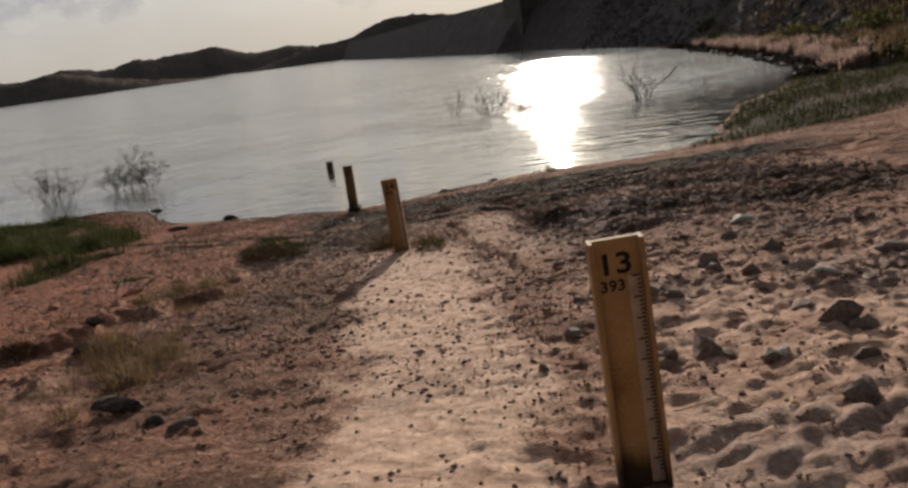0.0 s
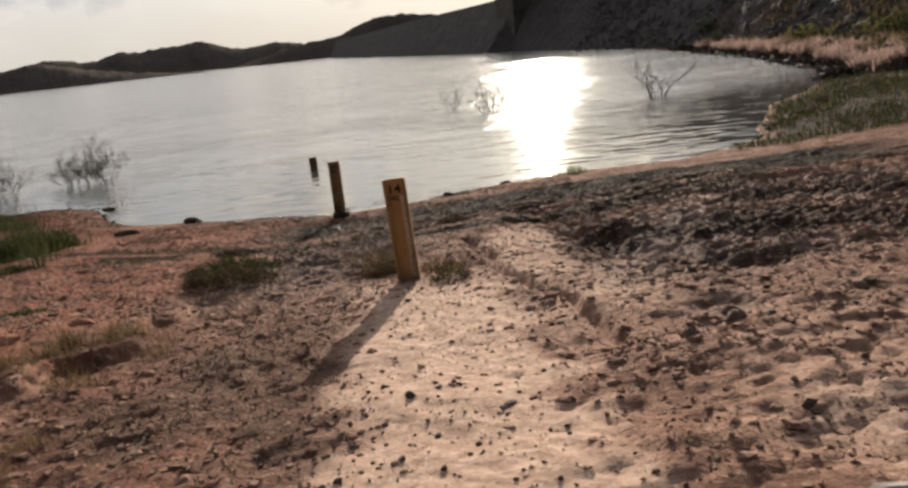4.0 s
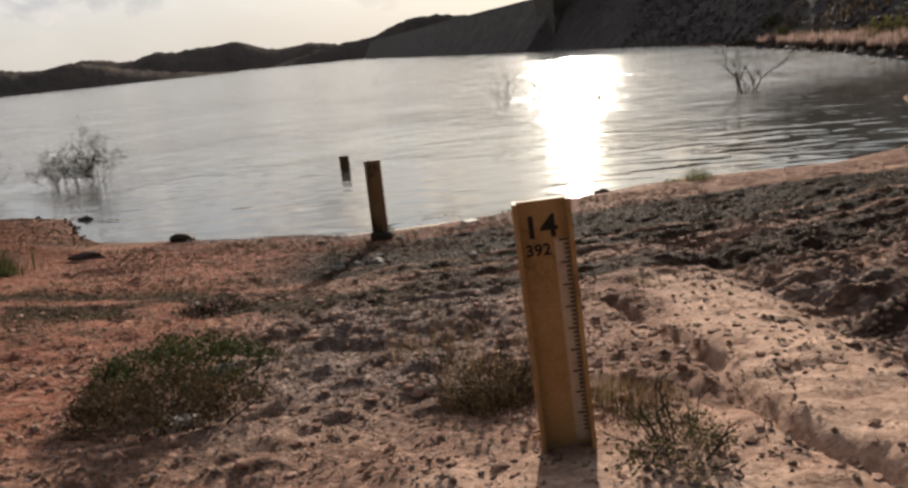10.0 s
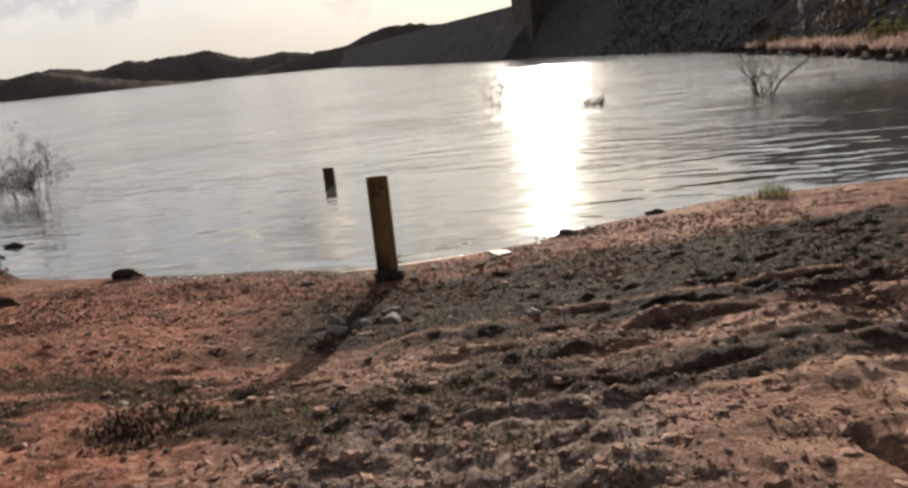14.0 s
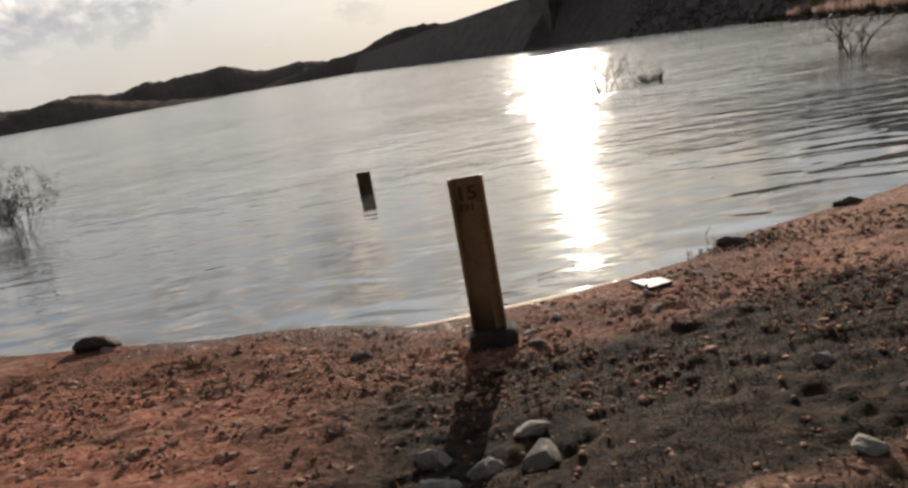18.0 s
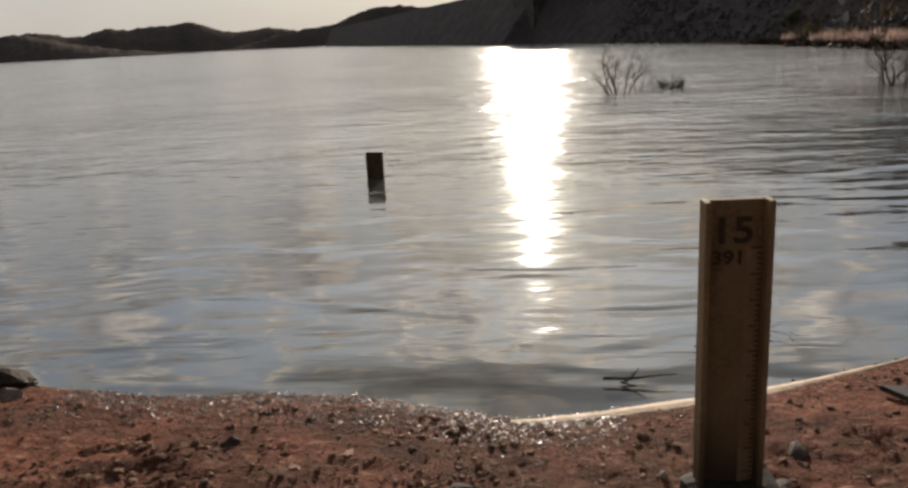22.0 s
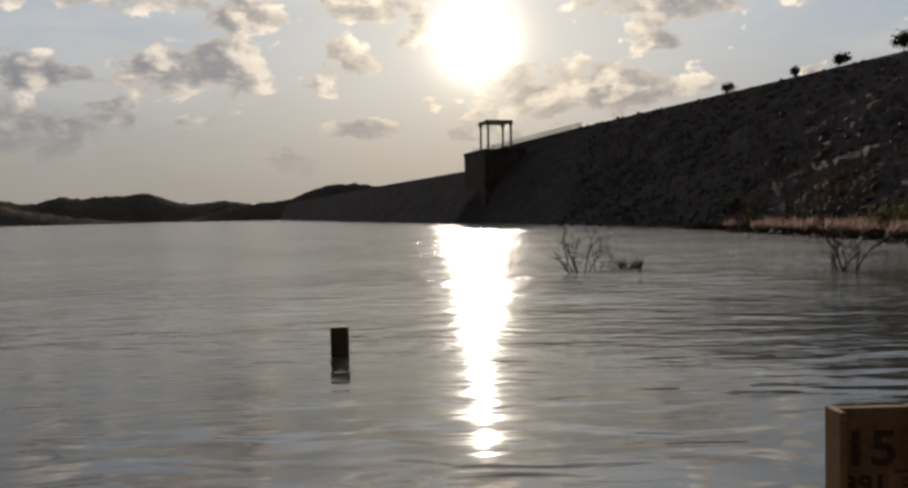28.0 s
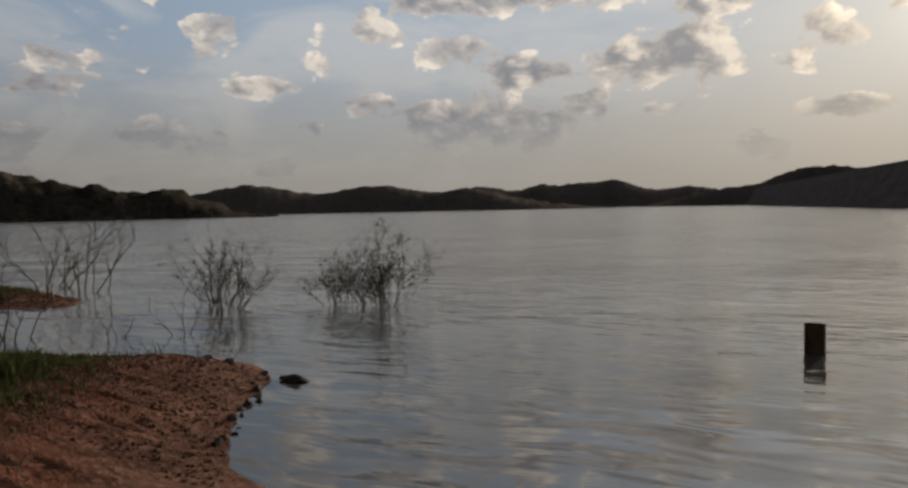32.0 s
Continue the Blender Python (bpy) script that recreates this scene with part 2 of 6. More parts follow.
def ground_material():
    m = bpy.data.materials.new("shore_soil")
    m.use_nodes = True
    n = Net(m.node_tree)
    v = n.add("ShaderNodeTexCoord").outputs["Object"]
    za = n.add("ShaderNodeAttribute")
    za.attribute_name = "soil"
    zb = n.add("ShaderNodeAttribute")
    zb.attribute_name = "cover"
    red, pale, grey = n.xyz(za.outputs["Vector"])
    litter, wet, gravel = n.xyz(zb.outputs["Vector"])
    a, b, c = n.noise(v, 1.3, 6.0, 0.62), n.noise(v, 9.0, 5.0, 0.65), n.noise(v, 60.0, 4.0, 0.7)
    base = n.mix(n.step(a, 0.35, 0.68), c4(0.27, 0.135, 0.092), c4(0.46, 0.265, 0.188))
    redc = n.mix(n.step(b, 0.3, 0.7), c4(0.26, 0.085, 0.052), c4(0.42, 0.185, 0.125))
    palec = n.mix(n.step(b, 0.3, 0.72), c4(0.44, 0.287, 0.208), c4(0.60, 0.428, 0.332))
    greyc = n.mix(n.step(b, 0.35, 0.68), c4(0.14, 0.102, 0.092), c4(0.33, 0.25, 0.215))
    litc = n.mix(n.step(b, 0.38, 0.66), c4(0.014, 0.009, 0.006), c4(0.062, 0.038, 0.024))
    col = n.mix(red, base, redc)
    col = n.mix(pale, col, palec)
    col = n.mix(grey, col, greyc)
    blot = n.noise(n.vec("MULTIPLY", v, (1.0, 1.9, 1.0)), 3.4, 7.0, 0.68, 0.5)
    col = n.mix(n.math("MULTIPLY", n.step(blot, 0.53, 0.63), n.math("SUBTRACT", 0.62, n.math("MULTIPLY", pale, 0.34))), col, c4(0.135, 0.075, 0.050))
    col = n.mix(n.math("MULTIPLY", n.step(blot, 0.40, 0.30), 0.45), col, c4(0.52, 0.38, 0.285))
    streak = n.noise(n.vec("MULTIPLY", v, (0.75, 1.7, 1.0)), 1.25, 8.0, 0.66, 0.9)
    col = n.mix(n.math("MULTIPLY", n.step(streak, 0.50, 0.60), n.math("SUBTRACT", 0.72, n.math("MULTIPLY", pale, 0.55))), col, n.mix(b, c4(0.105, 0.052, 0.034), c4(0.25, 0.125, 0.078)))
    # a broken crust: dark crumbs and pale flakes, a hand's width across and less
    flake = n.noise(n.vec("MULTIPLY", v, (1.0, 1.5, 1.0)), 12.0, 7.0, 0.72, 0.3)
    firm = n.math("SUBTRACT", 1.0, n.math("MULTIPLY", pale, 0.65))
    col = n.mix(n.math("MULTIPLY", n.step(flake, 0.54, 0.63), n.math("MULTIPLY", firm, 0.50)), col, n.mix(red, c4(0.115, 0.066, 0.050), c4(0.14, 0.056, 0.036)))
    col = n.mix(n.math("MULTIPLY", n.step(flake, 0.45, 0.37), n.math("MULTIPLY", firm, 0.42)), col, c4(0.54, 0.39, 0.31))
    stony = n.noise(v, 34.0, 4.0, 0.7)
    col = n.mix(n.math("MULTIPLY", gravel, n.math("MULTIPLY", n.step(stony, 0.50, 0.60), 0.6)), col, c4(0.10, 0.078, 0.070))
    col = n.mix(n.math("MULTIPLY", gravel, n.math("MULTIPLY", n.step(stony, 0.44, 0.36), 0.45)), col, c4(0.46, 0.37, 0.32))
    col = n.mix(n.math("MULTIPLY", n.step(c, 0.52, 0.7), 0.45), col, c4(0.17, 0.105, 0.075))
    col = n.mix(n.math("MULTIPLY", litter, n.step(n.math("ADD", b, n.math("MULTIPLY", a, 0.6)), 0.32, 0.62)), col, litc)
    col = n.mix(n.math("MULTIPLY", wet, 0.95), col, n.mix(1.0, col, c4(0.68, 0.57, 0.50), "MULTIPLY"))
    p = n.add("ShaderNodeBsdfPrincipled")
    p.inputs["Specular IOR Level"].default_value = 0.06
    n.link(col, p.inputs["Base Color"])
    n.put(n.math("SUBTRACT", 0.97, n.math("MULTIPLY", wet, 0.05)), p.inputs["Roughness"])
    hgt = n.math("ADD", n.math("ADD", n.math("MULTIPLY", b, 0.6), n.math("MULTIPLY", n.noise(v, 26.0, 4.0, 0.7), 0.45)), n.math("MULTIPLY", c, 0.30))
    hgt = n.math("SUBTRACT", hgt, n.math("MULTIPLY", n.step(flake, 0.44, 0.60), 0.28))
    bp = n.add("ShaderNodeBump", Strength=1.0, Distance=0.075)
    n.put(n.math("SUBTRACT", 0.95, n.math("MULTIPLY", pale, 0.5)), bp.inputs["Strength"])
    n.link(hgt, bp.inputs["Height"])
    n.link(bp.outputs[0], p.inputs["Normal"])
    o = n.add("ShaderNodeOutputMaterial")
    n.link(p.outputs[0], o.inputs[0])
    return m


def water_material():
    m = bpy.data.materials.new("lake_water")
    m.use_nodes = True
    n = Net(m.node_tree)
    v = n.add("ShaderNodeTexCoord").outputs["Object"]
    x, y, z = n.xyz(v)
    drift = n.join(n.math("MULTIPLY", x, 0.30), y, 0.0)
    swell, chop, fine = n.noise(n.join(n.math("MULTIPLY", x, 0.42), y, 0.0), 1.5, 1.3, 0.4, 0.5), n.noise(drift, 4.5, 2.5, 0.5, 0.4), n.noise(drift, 16.0, 2.0, 0.5)
    wind = n.step(n.noise(v, 0.09, 3.0), 0.35, 0.7)
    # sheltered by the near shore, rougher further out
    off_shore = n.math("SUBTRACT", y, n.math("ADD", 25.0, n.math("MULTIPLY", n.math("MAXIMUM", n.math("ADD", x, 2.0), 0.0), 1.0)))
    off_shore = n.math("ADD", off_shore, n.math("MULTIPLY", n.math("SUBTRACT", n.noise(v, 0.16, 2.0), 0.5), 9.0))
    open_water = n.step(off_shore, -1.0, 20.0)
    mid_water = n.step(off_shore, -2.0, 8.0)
    gust = n.step(n.noise(n.vec("MULTIPLY", v, (0.6, 1.0, 1.0)), 0.42, 2.0), 0.36, 0.62)
    h = n.math("MULTIPLY", swell, n.math("SUBTRACT", 0.36, n.math("MULTIPLY", mid_water, 0.08)))
    h = n.math("ADD", h, n.math("MULTIPLY", chop, n.math("MULTIPLY", n.math("ADD", 0.38, n.math("MULTIPLY", wind, 0.42)), n.math("ADD", n.math("ADD", n.math("MULTIPLY", gust, 0.13), n.math("MULTIPLY", mid_water, 0.17)), n.math("MULTIPLY", open_water, 0.69)))))
    h = n.math("ADD", h, n.math("MULTIPLY", fine, n.math("ADD", 0.002, n.math("MULTIPLY", open_water, 0.075))))
    ruffle = n.noise(n.vec("ADD", drift, (5.0, 2.0, 0.0)), 1.7, 3.0, 0.6, 0.6)
    h = n.math("ADD", h, n.math("MULTIPLY", ruffle, n.math("MULTIPLY", open_water, n.math("ADD", 0.45, n.math("MULTIPLY", wind, 0.8)))))
    broad = n.noise(n.vec("MULTIPLY", n.vec("ADD", v, (3.0, 8.0, 0.0)), (0.55, 1.0, 1.0)), 0.55, 3.0, 0.55, 0.8)
    h = n.math("ADD", h, n.math("MULTIPLY", broad, n.math("MULTIPLY", open_water, n.math("ADD", 0.8, n.math("MULTIPLY", wind, 1.6)))))
    bp = n.add("ShaderNodeBump", Strength=1.0, Distance=0.11)
    n.link(h, bp.inputs["Height"])
    p = n.add("ShaderNodeBsdfPrincipled", IOR=1.333)
    n.put(n.math("ADD", n.math("ADD", 0.035, n.math("MULTIPLY", mid_water, 0.03)), n.math("MULTIPLY", open_water, 0.05)), p.inputs["Roughness"])
    # silt tints the water off shore; its paleness also paints in reflected sky brightness
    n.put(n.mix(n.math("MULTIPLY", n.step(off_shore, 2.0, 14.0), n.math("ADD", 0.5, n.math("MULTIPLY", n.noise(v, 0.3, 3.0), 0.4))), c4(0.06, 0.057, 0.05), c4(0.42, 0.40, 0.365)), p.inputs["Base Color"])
    n.link(bp.outputs[0], p.inputs["Normal"])
    o = n.add("ShaderNodeOutputMaterial")
    n.link(p.outputs[0], o.inputs[0])
    return m


WOOD = [(0.22, 0.125, 0.052), (0.34, 0.205, 0.092), (0.41, 0.265, 0.13)]
MAT = {
    "ground": ground_material(),
    "water": water_material(),
    "wood": material("weathered_post_wood", WOOD, 3.0, 0.7, 0.25, 60.0),
    "oldwood": material("dark_weathered_post_wood", [(0.105, 0.068, 0.038), (0.17, 0.115, 0.064), (0.23, 0.16, 0.092)], 3.0, 0.75, 0.25, 60.0),
    "soaked": stained_wood("soaked_post_wood", [(0.16, 0.105, 0.055), (0.24, 0.16, 0.085), (0.30, 0.205, 0.115)], 0.36, 0.72, (0.085, 0.06, 0.036)),
    "stainwood": stained_wood("muddied_post_wood", WOOD, 0.34, 0.52, (0.06, 0.038, 0.022)),
    "worn": material("worn_black_paint", [(0.05, 0.034, 0.02), (0.075, 0.05, 0.03), (0.10, 0.07, 0.042)], 20.0, 0.7, 0.05),
    "wornstrip": material("worn_strip_paint", [(0.20, 0.13, 0.07), (0.26, 0.175, 0.10), (0.31, 0.22, 0.135)], 9.0, 0.7, 0.1),
    "strip": material("scale_strip_paint", [(0.32, 0.24, 0.165), (0.42, 0.33, 0.245), (0.47, 0.385, 0.30)], 9.0, 0.6, 0.1),
    "faded": material("faded_paint", [(0.10, 0.066, 0.036), (0.14, 0.094, 0.052), (0.18, 0.122, 0.07)], 20.0, 0.7, 0.05),
    "ink": material("black_paint", [(0.012, 0.01, 0.009), (0.02, 0.016, 0.013), (0.03, 0.024, 0.02)], 20.0, 0.6, 0.05),
    "concrete": material("dark_concrete", [(0.03, 0.025, 0.021), (0.05, 0.042, 0.034), (0.085, 0.07, 0.056)], 9.0, 0.9, 0.5),
    "tower": material("tower_concrete", [(0.22, 0.20, 0.17), (0.30, 0.27, 0.23), (0.36, 0.33, 0.28)], 0.6, 0.9, 0.4, 6.0),
    "railpaint": material("pale_rail_paint", [(0.5, 0.48, 0.44), (0.62, 0.6, 0.55), (0.7, 0.68, 0.63)], 0.6, 0.6, 0.2, 6.0),
    "shaft": material("dark_shaft_concrete", [(0.05, 0.044, 0.038), (0.075, 0.065, 0.055), (0.11, 0.095, 0.08)], 0.6, 0.9, 0.4, 6.0, spec=0.1),
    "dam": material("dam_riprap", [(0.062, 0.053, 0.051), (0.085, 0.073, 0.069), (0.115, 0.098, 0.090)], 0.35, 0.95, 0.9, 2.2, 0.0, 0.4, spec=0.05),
    "sand": material("pale_sheen_sand", [(0.34, 0.25, 0.17), (0.48, 0.37, 0.27), (0.58, 0.47, 0.36)], 12.0, 0.85, 0.5, 90.0),
    "hill": material("hill_scrub", [(0.070, 0.060, 0.056), (0.095, 0.080, 0.072), (0.125, 0.102, 0.086)], 0.03, 1.0, 0.8, 0.25, 0.0, 2.5, spec=0.0),
    "woods": material("dark_bank_woods", [(0.022, 0.020, 0.016), (0.042, 0.036, 0.028), (0.075, 0.058, 0.044)], 0.05, 1.0, 0.8, 0.4, 0.0, 2.0, spec=0.0),
    "rock": material("field_stone", [(0.085, 0.060, 0.050), (0.15, 0.108, 0.088), (0.24, 0.18, 0.15)], 7.0, 0.9, 0.6, 45.0),
    "pale": material("pale_stone", [(0.22, 0.185, 0.16), (0.31, 0.27, 0.235), (0.41, 0.365, 0.32)], 8.0, 0.85, 0.5, 45.0),
    "darkrock": material("wet_dark_stone", [(0.034, 0.025, 0.021), (0.068, 0.05, 0.041), (0.12, 0.09, 0.073)], 8.0, 0.85, 0.5, 45.0, spec=0.15),
    "slab": material("wet_dark_slab", [(0.03, 0.026, 0.022), (0.048, 0.041, 0.035), (0.07, 0.06, 0.05)], 8.0, 0.6, 0.3, 45.0, spec=0.15),
    "greystone": material("rounded_grey_stone", [(0.11, 0.095, 0.085), (0.18, 0.155, 0.135), (0.27, 0.235, 0.205)], 8.0, 0.85, 0.5, 45.0),
    "redrock": material("red_clay_clod", [(0.22, 0.09, 0.055), (0.30, 0.14, 0.09), (0.38, 0.20, 0.14)], 8.0, 0.95, 0.5, 45.0),
    "twig": material("dead_twig_bark", [(0.03, 0.023, 0.018), (0.05, 0.038, 0.029), (0.08, 0.06, 0.045)], 12.0, 0.9, 0.3, spec=0.1),
    "drift": material("bleached_driftwood", [(0.16, 0.12, 0.085), (0.26, 0.20, 0.15), (0.36, 0.29, 0.22)], 12.0, 0.9, 0.3),
    "leaf": material("dark_shrub_leaf", [(0.030, 0.034, 0.016), (0.05, 0.054, 0.025), (0.075, 0.07, 0.035)], 5.0, 0.75, 0.1),
    "grass": material("low_green_grass", [(0.045, 0.055, 0.02), (0.075, 0.085, 0.03), (0.12, 0.115, 0.05)], 3.0, 0.8, 0.1),
}




def pebble_material(name, dark, light, thin=0.0, rough=0.9, spec=0.08):
    """Loose pieces, each of its own shade."""
    m = bpy.data.materials.new(name)
    m.use_nodes = True
    n = Net(m.node_tree)
    one = n.add("ShaderNodeNewGeometry").outputs["Random Per Island"]
    v = n.add("ShaderNodeTexCoord").outputs["Object"]
    grain = n.noise(v, 70.0, 3.0)
    col = n.mix(n.math("ADD", n.math("MULTIPLY", one, 0.8), n.math("MULTIPLY", grain, 0.25)), c4(*dark), c4(*light))
    p = n.add("ShaderNodeBsdfPrincipled", Roughness=rough)
    p.inputs["Specular IOR Level"].default_value = spec
    n.link(col, p.inputs["Base Color"])
    o = n.add("ShaderNodeOutputMaterial")
    if thin:
        tl, mx = n.add("ShaderNodeBsdfTranslucent"), n.add("ShaderNodeMixShader", Fac=thin)
        n.link(col, tl.inputs[0])
        n.link(p.outputs[0], mx.inputs[1]), n.link(tl.outputs[0], mx.inputs[2])
        n.link(mx.outputs[0], o.inputs[0])
    else:
        n.link(p.outputs[0], o.inputs[0])
    return m


MAT["pebble"] = pebble_material("mixed_pebbles", (0.075, 0.048, 0.037), (0.46, 0.33, 0.24))
MAT["greygravel"] = pebble_material("grey_gravel", (0.05, 0.038, 0.034), (0.33, 0.25, 0.215))
MAT["crumb"] = pebble_material("soil_crumbs", (0.07, 0.041, 0.029), (0.33, 0.205, 0.145))
MAT["spitclod"] = pebble_material("dark_red_gravel", (0.04, 0.02, 0.013), (0.16, 0.082, 0.05))
MAT["clod"] = pebble_material("soil_clods", (0.15, 0.088, 0.058), (0.40, 0.24, 0.15))
MAT["shells"] = pebble_material("wet_shingle", (0.05, 0.03, 0.022), (0.24, 0.155, 0.11), 0.0, 0.38, 0.6)
MAT["grit"] = pebble_material("brown_beach_grit", (0.05, 0.025, 0.017), (0.38, 0.22, 0.145))
MAT["darkpeb"] = pebble_material("dark_pebbles", (0.045, 0.032, 0.027), (0.20, 0.135, 0.10))
MAT["blade"] = pebble_material("green_blades", (0.020, 0.027, 0.008), (0.095, 0.10, 0.038), 0.25)
MAT["darkgreen"] = pebble_material("dark_green_blades", (0.018, 0.022, 0.008), (0.085, 0.085, 0.034), 0.25)
MAT["straw"] = pebble_material("straw_blades", (0.08, 0.052, 0.027), (0.27, 0.19, 0.108), 0.25)
MAT["litterblade"] = pebble_material("dead_grass_blades", (0.016, 0.010, 0.006), (0.085, 0.054, 0.030))
MAT["pinkblade"] = pebble_material("pinkish_grass_blades", (0.19, 0.125, 0.105), (0.52, 0.38, 0.325), 0.4)
MAT["wisp"] = pebble_material("withered_brown_blades", (0.05, 0.032, 0.017), (0.19, 0.128, 0.066), 0.4)
MAT["fresh"] = pebble_material("fresh_green_blades", (0.05, 0.058, 0.018), (0.17, 0.17, 0.06), 0.35)
MAT["olive"] = pebble_material("olive_brown_blades", (0.032, 0.028, 0.012), (0.12, 0.10, 0.045), 0.25)
MAT["leafy"] = pebble_material("shrub_leaves", (0.020, 0.025, 0.009), (0.082, 0.088, 0.032), 0.2)
MAT["brownleaf"] = pebble_material("withered_brown_leaves", (0.026, 0.018, 0.010), (0.13, 0.088, 0.046), 0.15)
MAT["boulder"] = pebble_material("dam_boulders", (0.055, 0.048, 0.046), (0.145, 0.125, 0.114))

# ---- mesh helpers ----
def mesh_object(name, verts, faces, mat, parent=None, smooth=False):
    me = bpy.data.meshes.new(name)
    me.from_pydata([tuple(map(float, p)) for p in verts], [], [tuple(map(int, f)) for f in faces])
    me.materials.append(MAT[mat])
    if smooth:
        me.polygons.foreach_set("use_smooth", [True] * len(me.polygons))
    ob = new(name, me)
    ob.parent = parent
    return ob


def part(name, bm, mat, parent=None, label=""):
    me = bpy.data.meshes.new(name)
    bm.to_mesh(me)
    bm.free()
    me.materials.append(MAT[mat])
    ob = new(name, me)
    ob.parent = parent
    if label:
        ob["label"] = label
    return ob


def empty(name, x, y, z, yaw=0.0, lean=(0.0, 0.0)):
    ob = new(name)
    ob.empty_display_size = 0.1
    ob.matrix_basis = pose(x, y, z, lean[0], lean[1], yaw)
    return ob


LATTICE = np.random.RandomState(7).rand(256, 256)


def vnoise(x, y, seed=0):
    """Smooth value noise, 0 to 1."""
    x, y = np.asarray(x, float) + 37.7 * seed, np.asarray(y, float) + 91.3 * seed
    i, j = np.floor(x).astype(int), np.floor(y).astype(int)
    u, v = x - i, y - j
    u, v = u * u * (3 - 2 * u), v * v * (3 - 2 * v)
    q = lambda a, b: LATTICE[a & 255, b & 255]
    return (q(i, j) * (1 - u) + q(i + 1, j) * u) * (1 - v) + (q(i, j + 1) * (1 - u) + q(i + 1, j + 1) * u) * v


def fbm(x, y, octaves=4, seed=0):
    s, a, k = 0.0, 0.5, 1.0
    for o in range(octaves):
        s = s + a * vnoise(x * k, y * k, seed + o)
        x, y = 0.80 * x - 0.60 * y, 0.60 * x + 0.80 * y
        a, k = a * 0.5, k * 2.03
    return s / (1 - 0.5 ** octaves)


def ease(v, lo, hi):
    k = np.clip((v - lo) / (hi - lo), 0, 1)
    return k * k * (3 - 2 * k)


# ---- the ground ----
# the water's edge, from the far bank round the near shore to the dam
SHORE = [(-265, 165), (-120, 82), (-60, 45), (-34, 33), (-26, 31.2), (-22.7, 30.2), (-21.8, 29.1), (-23, 28.3), (-29, 27.6),
         (-29.5, 26.6), (-22, 25.6), (-18, 25.2), (-15.6, 25.6),
         (-14.6, 26.3), (-13.5, 26.2), (-12.75, 25.7), (-12.0, 24.6), (-11.2, 23.7), (-10.6, 23.1), (-9.6, 22.8), (-8.66, 22.65),
         (-7.6, 22.45), (-6.9, 22.47), (-6.42, 22.4), (-5.9, 22.2), (-5.46, 22.02), (-4.95, 22.1), (-4.39, 22.25), (-3.8, 22.45), (-2.93, 22.84),
         (-2.5, 23.2), (-2.1, 23.55), (-1.05, 24.1), (-0.2, 24.55), (0.6, 24.85), (1.6, 25.0), (3.6, 25.25), (5.3, 26.35), (6.6, 27.85), (6.8, 29.5),
         (7.8, 31.8), (9.2, 35.8), (12.2, 40), (13.9, 43.4), (15.9, 46.2), (16.3, 48.5), (17.2, 56), (17.8, 65), (17.9, 89), (17.0, 110), (12.2, 134), (3.5, 184), (-4, 187), (-37, 295), (-68, 408), (-117, 590), (-170, 760), (-420, 1250), (-900, 1200),
         (-800, 500)]


def segment_distance(x, y, line):
    d = np.full(np.shape(x), 1e9)
    for (ax, ay), (bx, by) in zip(line, line[1:]):
        ux, uy = bx - ax, by - ay
        k = np.clip(((x - ax) * ux + (y - ay) * uy) / (ux * ux + uy * uy), 0, 1)
        d = np.minimum(d, np.hypot(x - ax - k * ux, y - ay - k * uy))
    return d


def shore_distance(x, y):
    """Metres from the water's edge; positive on land."""
    ring = SHORE + SHORE[:1]
    wet = np.zeros(np.shape(x), bool)
    for (ax, ay), (bx, by) in zip(ring, ring[1:]):
        if by != ay:
            wet ^= ((ay > y) != (by > y)) & (x < (bx - ax) * (y - ay) / (by - ay) + ax)
    d = segment_distance(x, y, ring)
    return np.where(wet, -d, d)


GULLY_LEFT = [(-6.4, 5.6), (-5.06, 7.88), (-4.77, 8.7), (-4.42, 9.3), (-4.2, 9.85), (-4.35, 11.5), (-4.5, 12.6)]
GULLY_MID = [(-1.6, 15.3), (-1.46, 14.8), (-1.25, 14.0), (-1.13, 13.2), (-1.05, 12.6), (-0.72, 11.6), (-0.45, 10.5), (-0.2, 8.8)]
GULLY_RIGHT = [(-0.7, 17.9), (-0.4, 16.2), (-0.2, 14.5), (0.02, 13.3), (0.5, 12.2), (1.4, 11.2)]
RUTS = [[(-5.2, 17.5), (-3.95, 18.1), (-2.86, 18.47), (-1.9, 18.62), (0.5, 18.9), (3.5, 19.6)], [(-4.9, 17.0), (-4.43, 17.35), (-3.4, 17.5), (-2.9, 17.65), (-2.2, 17.85), (0, 18.1), (3, 18.7)]]
POSTS = [(0.34, 3.46), (-2.11, 12.145), (-4.675, 20.95), (-7.355, 30.01)]


